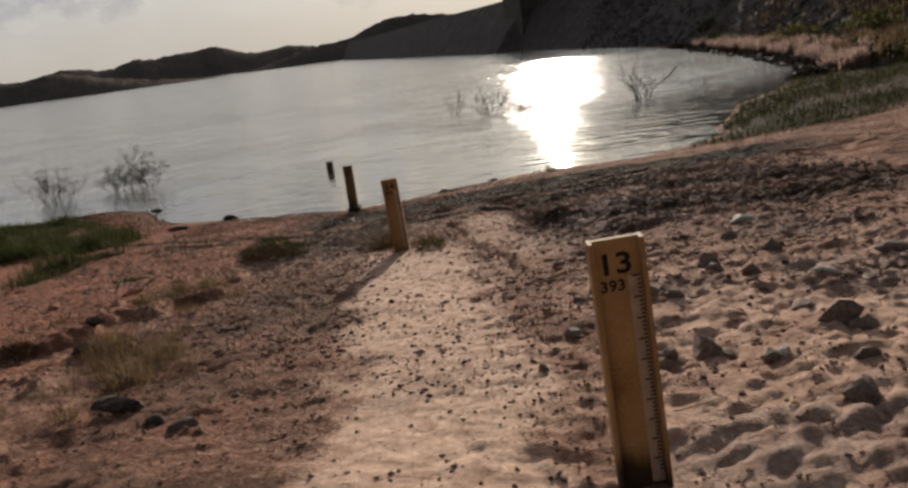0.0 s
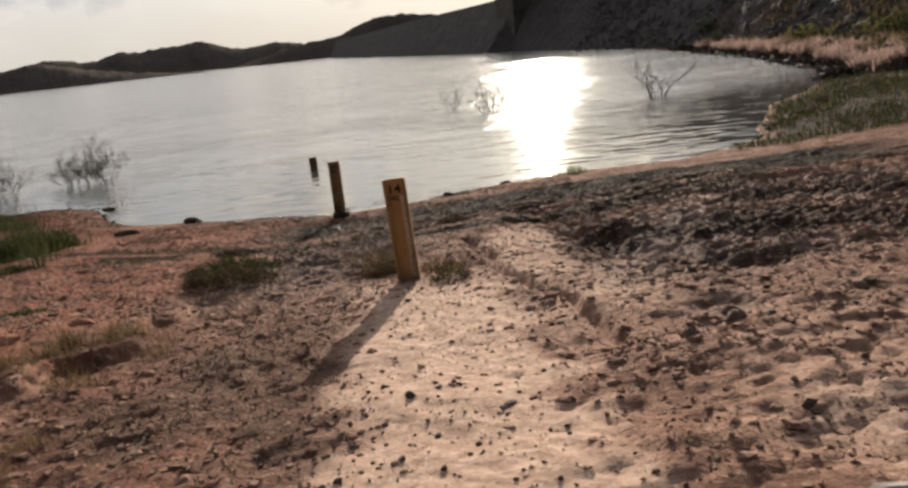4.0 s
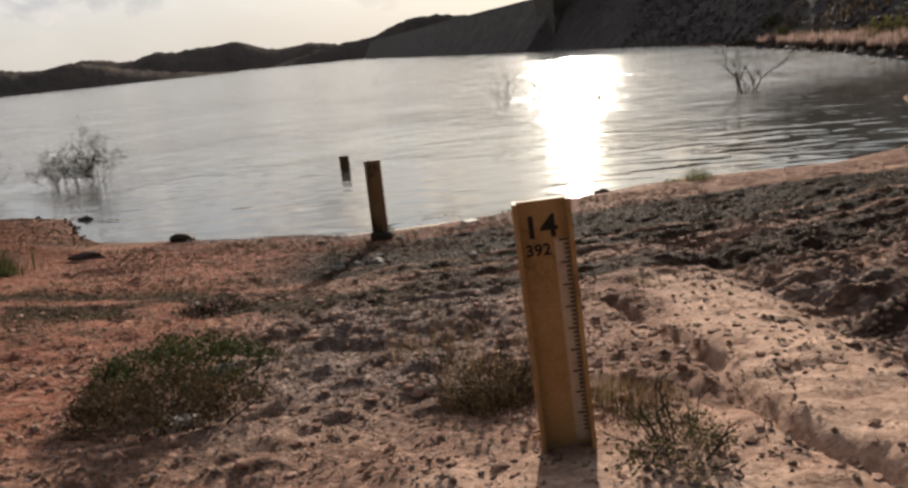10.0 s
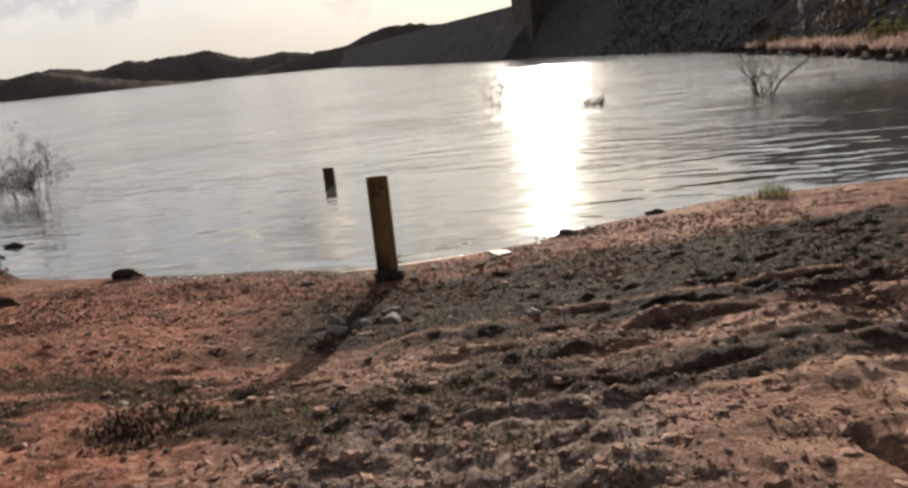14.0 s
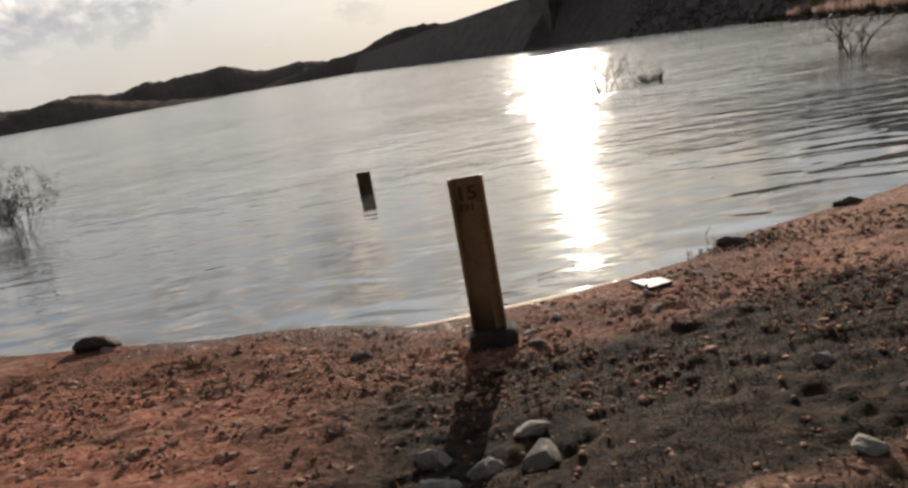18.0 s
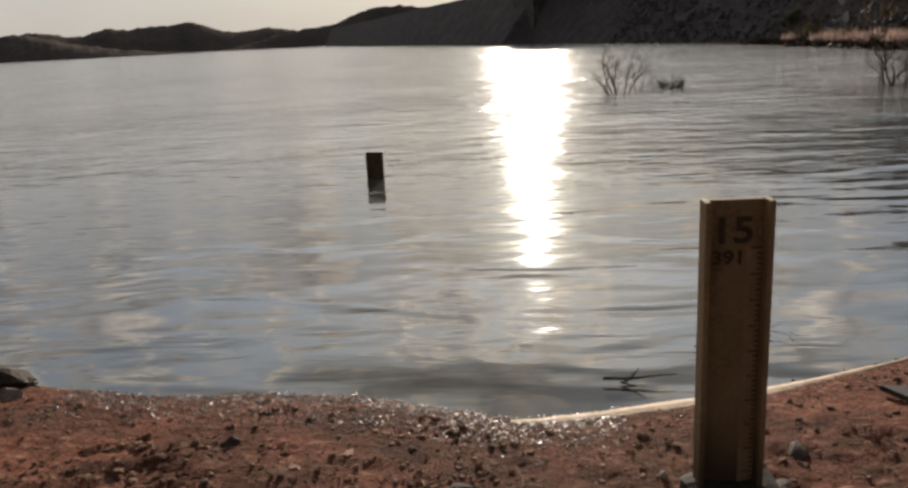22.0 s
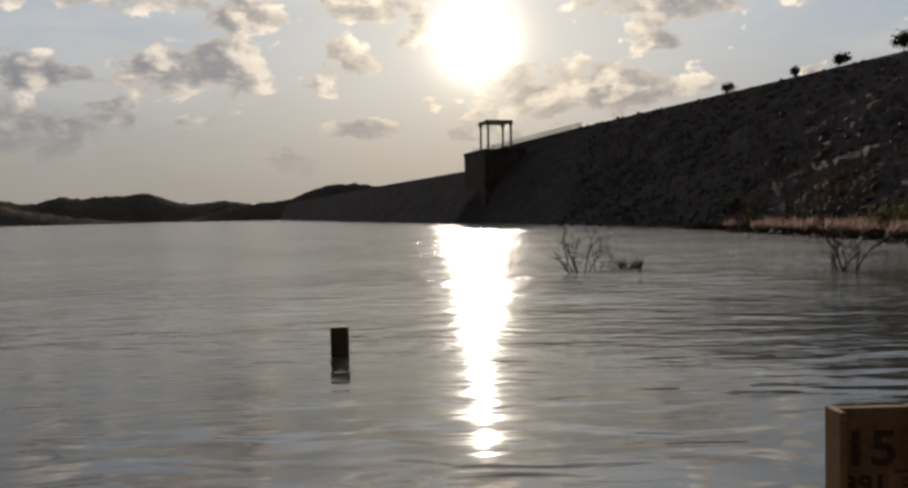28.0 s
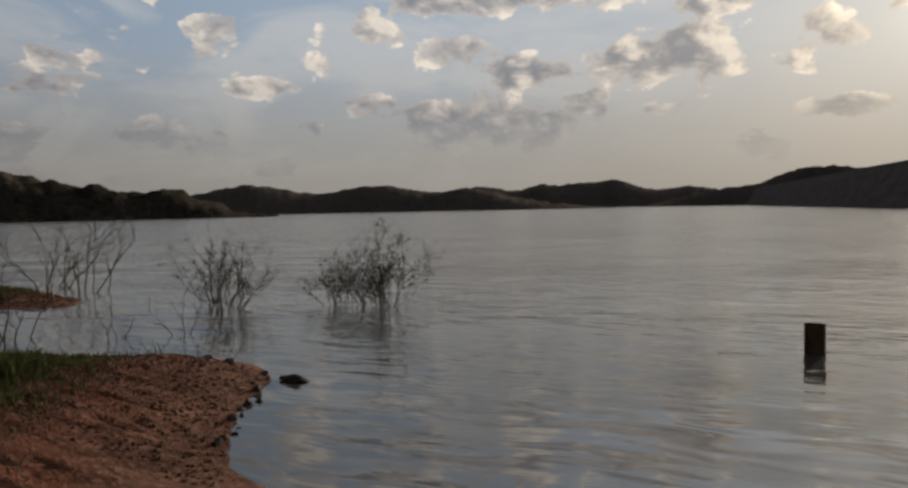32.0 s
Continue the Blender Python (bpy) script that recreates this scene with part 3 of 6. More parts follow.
def land(x, y, detail=True):
    """Height of the ground and its kinds of soil."""
    x, y = np.asarray(x, float), np.asarray(y, float)
    d0 = shore_distance(x, y)
    near = np.exp(-np.maximum(np.hypot(x + 3, y - 14) - 30, 0) / 20)
    d = d0 + near * (0.22 + 0.78 * ease(np.abs(d0), 0.5, 2.5)) * (0.5 * (fbm(x * 0.9, y * 0.9, 3, 3) - 0.5) + 0.2 * (fbm(x * 3.1, y * 3.1, 2, 5) - 0.5))
    h = np.where(d > 0, 0.112 * np.minimum(d, 25) + 0.04 * np.clip(d - 25, 0, 80), np.maximum(0.16 * d, -2.0))
    inland = ease(d0, 0.3, 3.0)
    warp = fbm(x * 0.5, y * 0.5, 3, 11) - 0.5
    tx, ty = 0.83 * x + 0.56 * y, 0.83 * y - 0.56 * x
    # soil kinds
    edge = -4.78 + 0.9 * warp + 0.5 * (fbm(x * 1.9, y * 1.9, 3, 57) - 0.5)
    red = ease(edge - x, -0.5, 0.7) * ease(d0, 0.4, 2.0)
    red = np.maximum(red, 0.8 * ease(4.6 - np.abs(x + 5.6), 0, 1.6) * ease(2.8 - d0, 0, 1.5) * (d0 > 0))
    red = np.maximum(red, 0.55 * ease(1.5 - np.abs(x + 3.3 + 0.12 * (y - 8) + 0.8 * warp), 0, 0.9) * ease(13 - y, 0, 3) * ease(fbm(x * 1.4, y * 1.4, 3, 65), 0.30, 0.60))
    g0 = fbm(x * 1.1, y * 1.6, 3, 67)
    mid = -0.8 - 0.16 * (y - 5)
    pale = ease(1.0 - np.abs(x - mid + 0.6 * warp + 0.9 * (fbm(x * 2.3, y * 2.3, 3, 59) - 0.5)), 0, 0.5) * ease(13.0 - y, 0, 1.8)
    pale = np.maximum(pale, 0.75 * ease(x - 0.1 + warp, 0, 0.8) * ease(11.0 - y, 0, 4.5) * (0.55 + 0.45 * ease(g0, 0.38, 0.58)))
    pale = np.maximum(pale, 0.8 * ease(0.9 - np.abs(x - 0.5 - 0.33 * (y - 12)), 0, 0.8) * ease(y, 8, 11) * ease(24 - y, 0, 3))
    pale = np.maximum(pale, 0.7 * ease(0.62 - np.abs(x + 0.72 + 0.09 * (y - 13) + 0.5 * warp), 0, 0.35) * ease(y, 10.8, 12.2) * ease(17.5 - y, 0, 2.5))
    g2 = fbm(x * 0.8, y * 0.8, 3, 21)
    # a field of dark gravel beside the track; below it pale crust worn into round lumps
    field = ease(y + 1.6 * warp, 10.2, 12.2) * ease(18.2 - y + 1.5 * warp, 0, 2.5) * ease(x + 0.3 + 0.12 * (y - 13) + 0.8 * warp, -0.3, 0.5) * ease(6.5 - x, 0, 2)
    crust = ease(x, 0.0, 0.8) * ease(11.5 - y, 0, 2.0)
    grey = np.maximum(field * (0.35 + 0.65 * ease(g2, 0.30, 0.52)), 0.6 * crust * ease(g2, 0.48, 0.62))
    grey = np.maximum(grey, 0.85 * ease(1.3 - np.hypot((x + 3.5) / 1.0, (y - 14.9) / 2.3) + 0.9 * (fbm(x * 1.6, y * 1.6, 3, 69) - 0.5), 0, 0.6))
    gravel = np.maximum(ease(1.5 - np.hypot((x + 3.3) / 1.5, (y - 14.0) / 2.6), 0, 0.8), 0.45 * ease(fbm(x * 0.6, y * 0.6, 2, 31), 0.5, 0.7))
    litter = 1.2 * ease(1.25 - np.abs(y - 19.3 - 0.16 * (x + 4) + 1.2 * warp) / 1.7, 0, 0.5) * ease(x, -6.6, -4.6) * ease(9 - x, 0, 4)
    litter = np.maximum(litter, 0.9 * ease(fbm(x * 0.7, y * 2.0, 3, 33), 0.40, 0.56) * ease(1.3 - np.abs(y - 16.9 + 0.4 * warp + 0.12 * (x + 8)) / 0.8, 0, 0.7) * ease(x, -12, -9) * ease(-2 - x, 0, 3))
    litter = np.maximum(litter, 0.5 * ease(1.15 - np.abs(x + 3.0 + 0.12 * (y - 8) + 0.8 * warp) / 1.15, 0, 0.7) * ease(y, 1, 4) * ease(12.5 - y, 0, 3) * (0.45 + 0.55 * ease(fbm(x * 1.1, y * 1.1, 3, 23), 0.4, 0.6)))
    litter = np.maximum(litter, 0.95 * ease(x, 3, 6) * ease(y, 24.5, 27) * ease(d0, 0.05, 0.8))
    litter = np.maximum(litter, 0.8 * ease(-9.8 - x, 0, 1.4) * ease(y, 19, 22) * ease(fbm(x * 1.2, y * 1.2, 3, 25), 0.25, 0.5))
    litter = np.maximum(litter, 0.9 * ease(fbm(x * 0.6, (y - 0.25 * x) * 2.4, 3, 35), 0.40, 0.56) * ease(1.4 - np.abs(y - 17.2 - 0.15 * (x + 2)) / 1.0, 0, 0.6) * ease(x, -4.6, -3.2) * ease(4.5 - x, 0, 2))
    litter = np.maximum(litter, 0.75 * field * ease(fbm(x * 0.9, y * 1.5, 3, 27), 0.42, 0.56))
    for line in RUTS:
        litter = litter * (1 - 0.8 * np.exp(-(segment_distance(x, y + 0.22 * (fbm(x * 1.7, y * 1.7, 3, 73) - 0.5), line) / 0.10) ** 2))
    litter = litter * (1 - 0.8 * ease(2.0 - d0, 0, 0.6) * ease(-1.8 - x, 0, 1))
    damp = 0.95 * ease(1.7 - d0, 0, 1.0) * ease(x, -10, -8.5) * ease(-1.5 - x, 0, 2)
    litter = np.maximum(litter, 0.40 * ease(2.1 - d0, 0, 0.8) * ease(d0, 0.08, 0.35) * ease(x, -9.8, -8.8) * ease(-2.2 - x, 0, 1) * ease(fbm(x * 2.2, y * 2.6, 3, 29), 0.36, 0.58))
    # the term for x below -9.4 simply darkens the spit's soil
    wet = damp + 0.95 * ease(2.6 - d0, 0, 1.2) * ease(-9.4 - x, 0, 1.2) * ease(x, -40, -30) + ease(0.30 - np.abs(d - 0.02), 0, 0.3) + (d < 0)
    # relief
    lump = np.abs(fbm(x * 1.7, y * 2.3, 3, 41) - 0.5) * 2
    h = h + inland * near * (0.16 * warp + 0.05 * (fbm(x * 1.6, y * 1.6, 3, 13) - 0.5) * 2 * (1 - 0.7 * pale))
    pillow = np.sqrt(np.abs(fbm(tx * 1.5, ty * 2.6, 3, 63) - 0.5) * 2 + 0.01)
    clod = np.abs(fbm(tx * 4.2, ty * 5.5, 3, 43) - 0.5) * 2
    h = h + near * inland * grey * (0.11 * (lump - 0.3) + 0.05 * (clod - 0.3)) + near * inland * field * (0.05 * (lump - 0.4) + 0.06 * (clod - 0.3)) + crust * ease(10.5 - y, 0, 3.5) * (0.062 * (pillow - 0.35) + 0.03 * (clod - 0.3))
    h = h + near * inland * (0.015 * litter + 0.03) * (clod - 0.35) * (1 - 0.75 * pale)
    h = h + near * ease(d0, 0.2, 1.0) * 0.02 * (fbm(tx * 5, ty * 5, 3, 17) - 0.5) * 2 * (1 - 0.5 * pale)
    h = h + near * ease(d0, 0.1, 0.6) * (0.012 + 0.016 * ease(x, -1.5, 0.5)) * (fbm(tx * 14, ty * 14, 2, 19) - 0.5) * 2
    # low ridges left along the shore by the falling water
    ridge = ease(1.5 - np.abs(y - 17.1 - 0.15 * (x + 2)) / 1.1, 0, 0.6) * ease(x, -4.4, -2.8)
    h = h + 0.11 * ridge * (np.abs(fbm(x * 0.7, (y - 0.25 * x) * 2.6, 3, 37) - 0.5) * 2 - 0.3)
    # two wheel ruts with pressed-up rims
    for line in RUTS:
        far = segment_distance(x, y + 0.22 * (fbm(x * 1.7, y * 1.7, 3, 73) - 0.5), line)
        h = h + (0.018 * np.exp(-(far / 0.09) ** 2) - 0.026 * np.exp(-((far - 0.20) / 0.10) ** 2)) * ease(fbm(x * 1.3, y * 1.3, 2, 75), 0.38, 0.65)
    # a worn step: the red soil stands higher than the track
    side = x - np.interp(y, [q[1] for q in GULLY_LEFT], [q[0] for q in GULLY_LEFT]) + 0.9 * (fbm(x * 1.6, y * 1.6, 4, 53) - 0.5)
    h = h + 0.14 * ease(-side, -0.06, 0.16) * np.exp(-np.maximum(-side, 0) / 3.0) * ease(y, 5.0, 6.5) * ease(13.0 - y, 0, 3.0)
    # crumbled crust: small plates and pits
    pit = np.abs(fbm(tx * 7.5, ty * 9.5, 3, 45) - 0.5) * 2
    rubble = np.clip(0.30 + 0.7 * ease(2.0 - d0, 0, 0.6) * ease(-1.5 - x, 0, 1) + 0.9 * field - 0.12 * crust + 0.15 * litter - 0.45 * pale * ease(0.6 - x, 0, 1), 0.12, 1.7) * (1 - 0.6 * np.clip(litter, 0, 1) * ease(d0, 1.6, 2.4) * ease(y, 15, 16.5))
    h = h + near * ease(d0, 0.2, 1.2) * rubble * (0.25 + 1.1 * ease(fbm(x * 0.9, y * 1.2, 3, 49), 0.42, 0.62)) * (0.045 * (0.32 - pit) + 0.030 * (fbm(tx * 17, ty * 21, 2, 47) - 0.5))
    for line, depth, width in ((GULLY_LEFT, 0.02, 0.22), (GULLY_MID, 0.11, 0.065), (GULLY_RIGHT, 0.10, 0.28)):
        far = segment_distance(x + 0.35 * (fbm(x * 1.3, y * 1.3, 2, 51) - 0.5), y, line)
        h = h - depth * np.exp(-(far / width) ** 2)
    # a hollow trodden round the first post
    h = h - 0.13 * np.exp(-((x - 0.45) ** 2 + (y - 3.3) ** 2) / 0.8)
    # the grassy spit stands a little higher
    h = h + 0.05 * np.exp(-((d0 - 0.55) / 0.5) ** 2) * ease(-11.8 - x, 0, 1.0) * ease(y, 24.4, 25.2) * ease(x, -20, -17)
    h = h + 0.06 * ease(-10.3 - x, 0, 2.5) * ease(d0, 0.05, 0.9) * ease(x, -24, -17)
    return h, (red, pale, grey), (litter, np.clip(wet, 0, 1), gravel)


def height(x, y):
    return float(land(np.array([x]), np.array([y]))[0][0])


def spaced(lo, hi, step, reach_lo, reach_hi, grow=1.13):
    mid = list(np.arange(lo, hi, step))
    a, s = [mid[0]], step
    while a[-1] > reach_lo:
        s *= grow
        a.append(a[-1] - s)
    b, s = [mid[-1]], step
    while b[-1] < reach_hi:
        s *= grow
        b.append(b[-1] + s)
    return np.array(a[:0:-1] + mid + b[1:])


def build_ground():
    gx, gy = spaced(-8.5, 5.5, 0.04, -3500, 3500, 1.10), spaced(2.0, 25.0, 0.04, -2500, 3500, 1.10)
    X, Y = np.meshgrid(gx, gy)
    h, soil, cover = land(X.ravel(), Y.ravel())
    far = np.hypot(X.ravel(), Y.ravel())
    h = np.where(far > 400, np.minimum(h, 1.0 + 0 * h), h)
    nx, ny = len(gx), len(gy)
    co = np.stack([X.ravel(), Y.ravel(), h], 1).astype(np.float32)
    i = (np.arange(ny - 1)[:, None] * nx + np.arange(nx - 1)[None]).ravel()
    quads = np.stack([i, i + 1, i + nx + 1, i + nx], 1).astype(np.int32)
    me = bpy.data.meshes.new("ground")
    me.vertices.add(len(co))
    me.vertices.foreach_set("co", co.ravel())
    me.loops.add(quads.size)
    me.loops.foreach_set("vertex_index", quads.ravel())
    me.polygons.add(len(quads))
    me.polygons.foreach_set("loop_start", np.arange(0, quads.size, 4, dtype=np.int32))
    me.polygons.foreach_set("use_smooth", np.ones(len(quads), bool))
    me.update(calc_edges=True)
    for name, kinds in (("soil", soil), ("cover", cover)):
        at = me.attributes.new(name, "FLOAT_VECTOR", "POINT")
        at.data.foreach_set("vector", np.stack(kinds, 1).astype(np.float32).ravel())
    me.materials.append(MAT["ground"])
    return tagged(new("ground", me), "bare reddish soil and sand sloping down to a lake", "ground", kind="structure")


ground = build_ground()
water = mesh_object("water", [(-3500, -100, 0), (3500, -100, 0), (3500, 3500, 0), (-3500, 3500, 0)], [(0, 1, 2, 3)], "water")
tagged(water, "calm grey lake water with small ripples", "lake", kind="structure")


# ---- dam, tower and hills ----
CREST = [(91, -49.7, 18.9), (79, -6.5, 18.9), (67.5, 31.3, 18.9), (56.2, 70.4, 18.9), (45, 109.6, 18.9), (35, 142, 18.9), (22.3, 182.5, 18.9), (0.4, 193, 14.5)]
TOE = [(46, -32), (38, 0), (31, 30), (23.2, 56), (19.6, 80), (15.6, 110), (10.5, 134), (0.2, 186)]
CREST_FAR = [(11.5, 184, 11.6), (4.5, 187, 11.6), (-30, 297, 11.6), (-62, 410, 11.6), (-116, 590, 11.6)]
TOE_FAR = [(3.0, 180), (-5.5, 184), (-40, 294), (-72, 407), (-122, 586)]


def along(line, n):
    p = np.array(line, float)
    s = np.r_[0, np.cumsum(np.hypot(*np.diff(p, axis=0).T))]
    k = np.linspace(0, s[-1], n)
    return np.stack([np.interp(k, s, p[:, 0]), np.interp(k, s, p[:, 1])], 1)


def stretched(line, n):
    """n points spread evenly over each stretch of a line, in two or three dimensions."""
    p = np.array(line, float)
    k = np.linspace(0, len(p) - 1, n)
    return np.stack([np.interp(k, np.arange(len(p)), p[:, i]) for i in range(p.shape[1])], 1)


def bank(name, toe, crest, n, m, rough, mat):
    """A sloping face from the toe's line to the crest's, with a flat top and a back slope."""
    a, b = stretched(toe, n), stretched(crest, n)
    v, f = [], []
    across = [(k / m, 0) for k in range(m + 1)] + [(1.0, 5.0), (1.0, 40.0)]
    for i in range(n):
        side = (b[i, :2] - a[i]) / np.hypot(*(b[i, :2] - a[i]))
        for j, (k, back) in enumerate(across):
            p = a[i] + (b[i, :2] - a[i]) * k + side * back
            w = rough * math.sin(math.pi * min(k, 1)) if not back else 0.0
            z = -1.5 + (b[i, 2] + 1.5) * k + w * (float(fbm(np.array([p[0] * 0.5]), np.array([p[1] * 0.5 + k * 6]), 4, 61)[0]) - 0.5) * 2
            v.append((p[0], p[1], z if back < 10 else -2.0))
    w = len(across)
    for i in range(n - 1):
        for j in range(w - 1):
            f.append((i * w + j, i * w + j + 1, (i + 1) * w + j + 1, (i + 1) * w + j))
    return mesh_object(name, v, f, mat)


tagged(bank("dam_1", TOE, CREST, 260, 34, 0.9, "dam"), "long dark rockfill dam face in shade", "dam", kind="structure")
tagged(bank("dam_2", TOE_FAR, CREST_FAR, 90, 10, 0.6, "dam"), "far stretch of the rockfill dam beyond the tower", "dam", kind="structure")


def box_bm(bm, x0, y0, z0, x1, y1, z1, bevel=0.0):
    r = bmesh.ops.create_cube(bm, size=1.0, matrix=Matrix.LocRotScale(((x0 + x1) / 2, (y0 + y1) / 2, (z0 + z1) / 2), None, (x1 - x0, y1 - y0, z1 - z0)))
    if bevel:
        es = {e for q in r["verts"] for e in q.link_edges}
        bmesh.ops.bevel(bm, geom=list(es), offset=bevel, segments=2, profile=0.6, affect="EDGES")


def build_tower():
    t = tagged(empty("intake_tower", 5.3, 190.5, 0, 16), "concrete intake tower with an open portal frame on top", "tower")

    def piece(name, *b, bevel=0.05):
        bm = bmesh.new()
        box_bm(bm, *b, bevel)
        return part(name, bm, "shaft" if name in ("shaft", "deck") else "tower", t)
    # shaft and deck have a darker concrete than the frame on top
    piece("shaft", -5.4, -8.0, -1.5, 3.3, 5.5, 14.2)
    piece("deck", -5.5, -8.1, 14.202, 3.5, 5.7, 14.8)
    for x in (-2.6, 2.4):
        for y in (-2.4, 2.4):
            piece("column", x - 0.2, y - 0.2, 14.802, x + 0.2, y + 0.2, 20.7)
            piece("capital", x - 0.38, y - 0.38, 20.3, x + 0.38, y + 0.38, 20.698)
    for y in (-2.4, 2.4):
        piece("beam", -3.0, y - 0.3, 20.702, 2.8, y + 0.3, 21.25)
    for x in (-2.6, 2.4):
        piece("crossbeam", x - 0.28, -2.04, 20.75, x + 0.28, 2.04, 21.2)
    for y in (-3.0, 5.5):
        piece("rail", -3.4, y - 0.05, 15.75, 3.4, y + 0.05, 15.87, bevel=0.0)
        for x in np.linspace(-3.3, 3.3, 5):
            piece("rail_post", x - 0.06, y - 0.06, 14.802, x + 0.06, y + 0.06, 15.748, bevel=0.0)


build_tower()


def build_parapet():
    """The low white guard rail along the dam's crest."""
    line = stretched([(3.5, 191.5, 15.1), (21.5, 182.9, 18.7)], 40) + np.array([0.8, 1.6, 0.1])
    t = tagged(empty("guard_rail", *line[0]), "low pale guard rail along the crest of the dam", "railing")
    line = line - line[0]
    for px, py, pz in line:
        bm = bmesh.new()
        box_bm(bm, px - 0.07, py - 0.07, pz - 0.3, px + 0.07, py + 0.07, pz + 1.1)
        part("post", bm, "railpaint", t)
    for up in (0.2, 0.65, 1.1):
        v, f = [], []
        for i, (px, py, pz) in enumerate(line):
            v += [(px, py + dy, pz + up + dz) for dy, dz in ((-0.06, 0), (0.06, 0), (0.06, 0.12), (-0.06, 0.12))]
            if i:
                f += [((i - 1) * 4 + k, (i - 1) * 4 + (k + 1) % 4, i * 4 + (k + 1) % 4, i * 4 + k) for k in range(4)]
        mesh_object("rail", v, f, "railpaint", t)


build_parapet()

EYE = (-5.9, 18.7)


def hill(name, label, az0, az1, r0, depth, bumps, seed, crown=0.0, low=0.8, n=520, mat="hill", fade=0.26):
    """A range of hills over a stretch of the horizon. bumps: azimuth, rise and half width, in degrees."""
    m = 14
    az = np.linspace(az0, az1, n)[:, None] + np.zeros((1, m))
    k = np.linspace(0, 1, m)[None] + np.zeros((n, 1))
    rise = np.full(az.shape, low)
    for a, e, w in bumps:
        rise = rise + (e - low) * np.exp(-((az - a) / w) ** 2)
    rise = rise * ease(np.minimum(az - az0, az1 - az), 0, fade * (az1 - az0))
    r = r0 + depth * k * 2
    x, y = EYE[0] + r * np.sin(np.radians(az)), EYE[1] + r * np.cos(np.radians(az))
    top = (r0 + depth) * np.tan(np.radians(rise)) + 1.95 * np.minimum(1, rise / 0.8)
    z = top * np.sin(np.pi * k) ** 0.8 * (1 + 0.10 * (fbm(x / 45, y / 45, 4, seed) - 0.5))
    z = z + crown * (fbm(x / 5, y / 5, 2, seed + 9) - 0.5) * np.sin(np.pi * k) - 0.6 * (1 - np.sin(np.pi * k))
    q = (np.arange(n - 1)[:, None] * m + np.arange(m - 1)[None]).ravel()
    faces = np.stack([q, q + 1, q + m + 1, q + m], 1)
    return tagged(mesh_object(name, np.stack([x.ravel(), y.ravel(), z.ravel()], 1), faces, mat, smooth=True), label, "hill", kind="structure")


hill("hill_1", "dark wooded bank on the far side of the lake", -150, -43.5, 300, 24,
     [(-84, 3.15, 12), (-72, 1.64, 7), (-66, 2.68, 5), (-61, 2.37, 3.5), (-56.8, 1.63, 2.4), (-54.6, 1.63, 1.2), (-49.9, 1.86, 1.8)], 71, 4.2, 1.2, 1400, "woods", 0.0845)
hill("hill_2", "low rounded dark hills across the lake", -62, -20, 560, 50,
     [(-45.4, 1.78, 3.4), (-36.7, 1.62, 2.9), (-30, 1.4, 2.0)], 73, 3.0, 0.95)
hill("hill_3", "rounded dark hill range far across the lake", -44, 0, 860, 80,
     [(-29.2, 1.46, 1.9), (-25.0, 1.5, 1.5), (-22.6, 1.42, 1.2), (-20.1, 1.70, 1.7), (-15.2, 1.18, 1.4)], 75, 3.5, 0.9)
hill("hill_4", "dark hill behind the far end of the dam", -19, 8, 640, 50,
     [(-8.2, 1.85, 2.2), (-4.8, 2.05, 3.2)], 77, 3.0, 1.0)


# ---- gauge posts ----
TOPS = [3.304, 2.303, 1.383, 0.396]


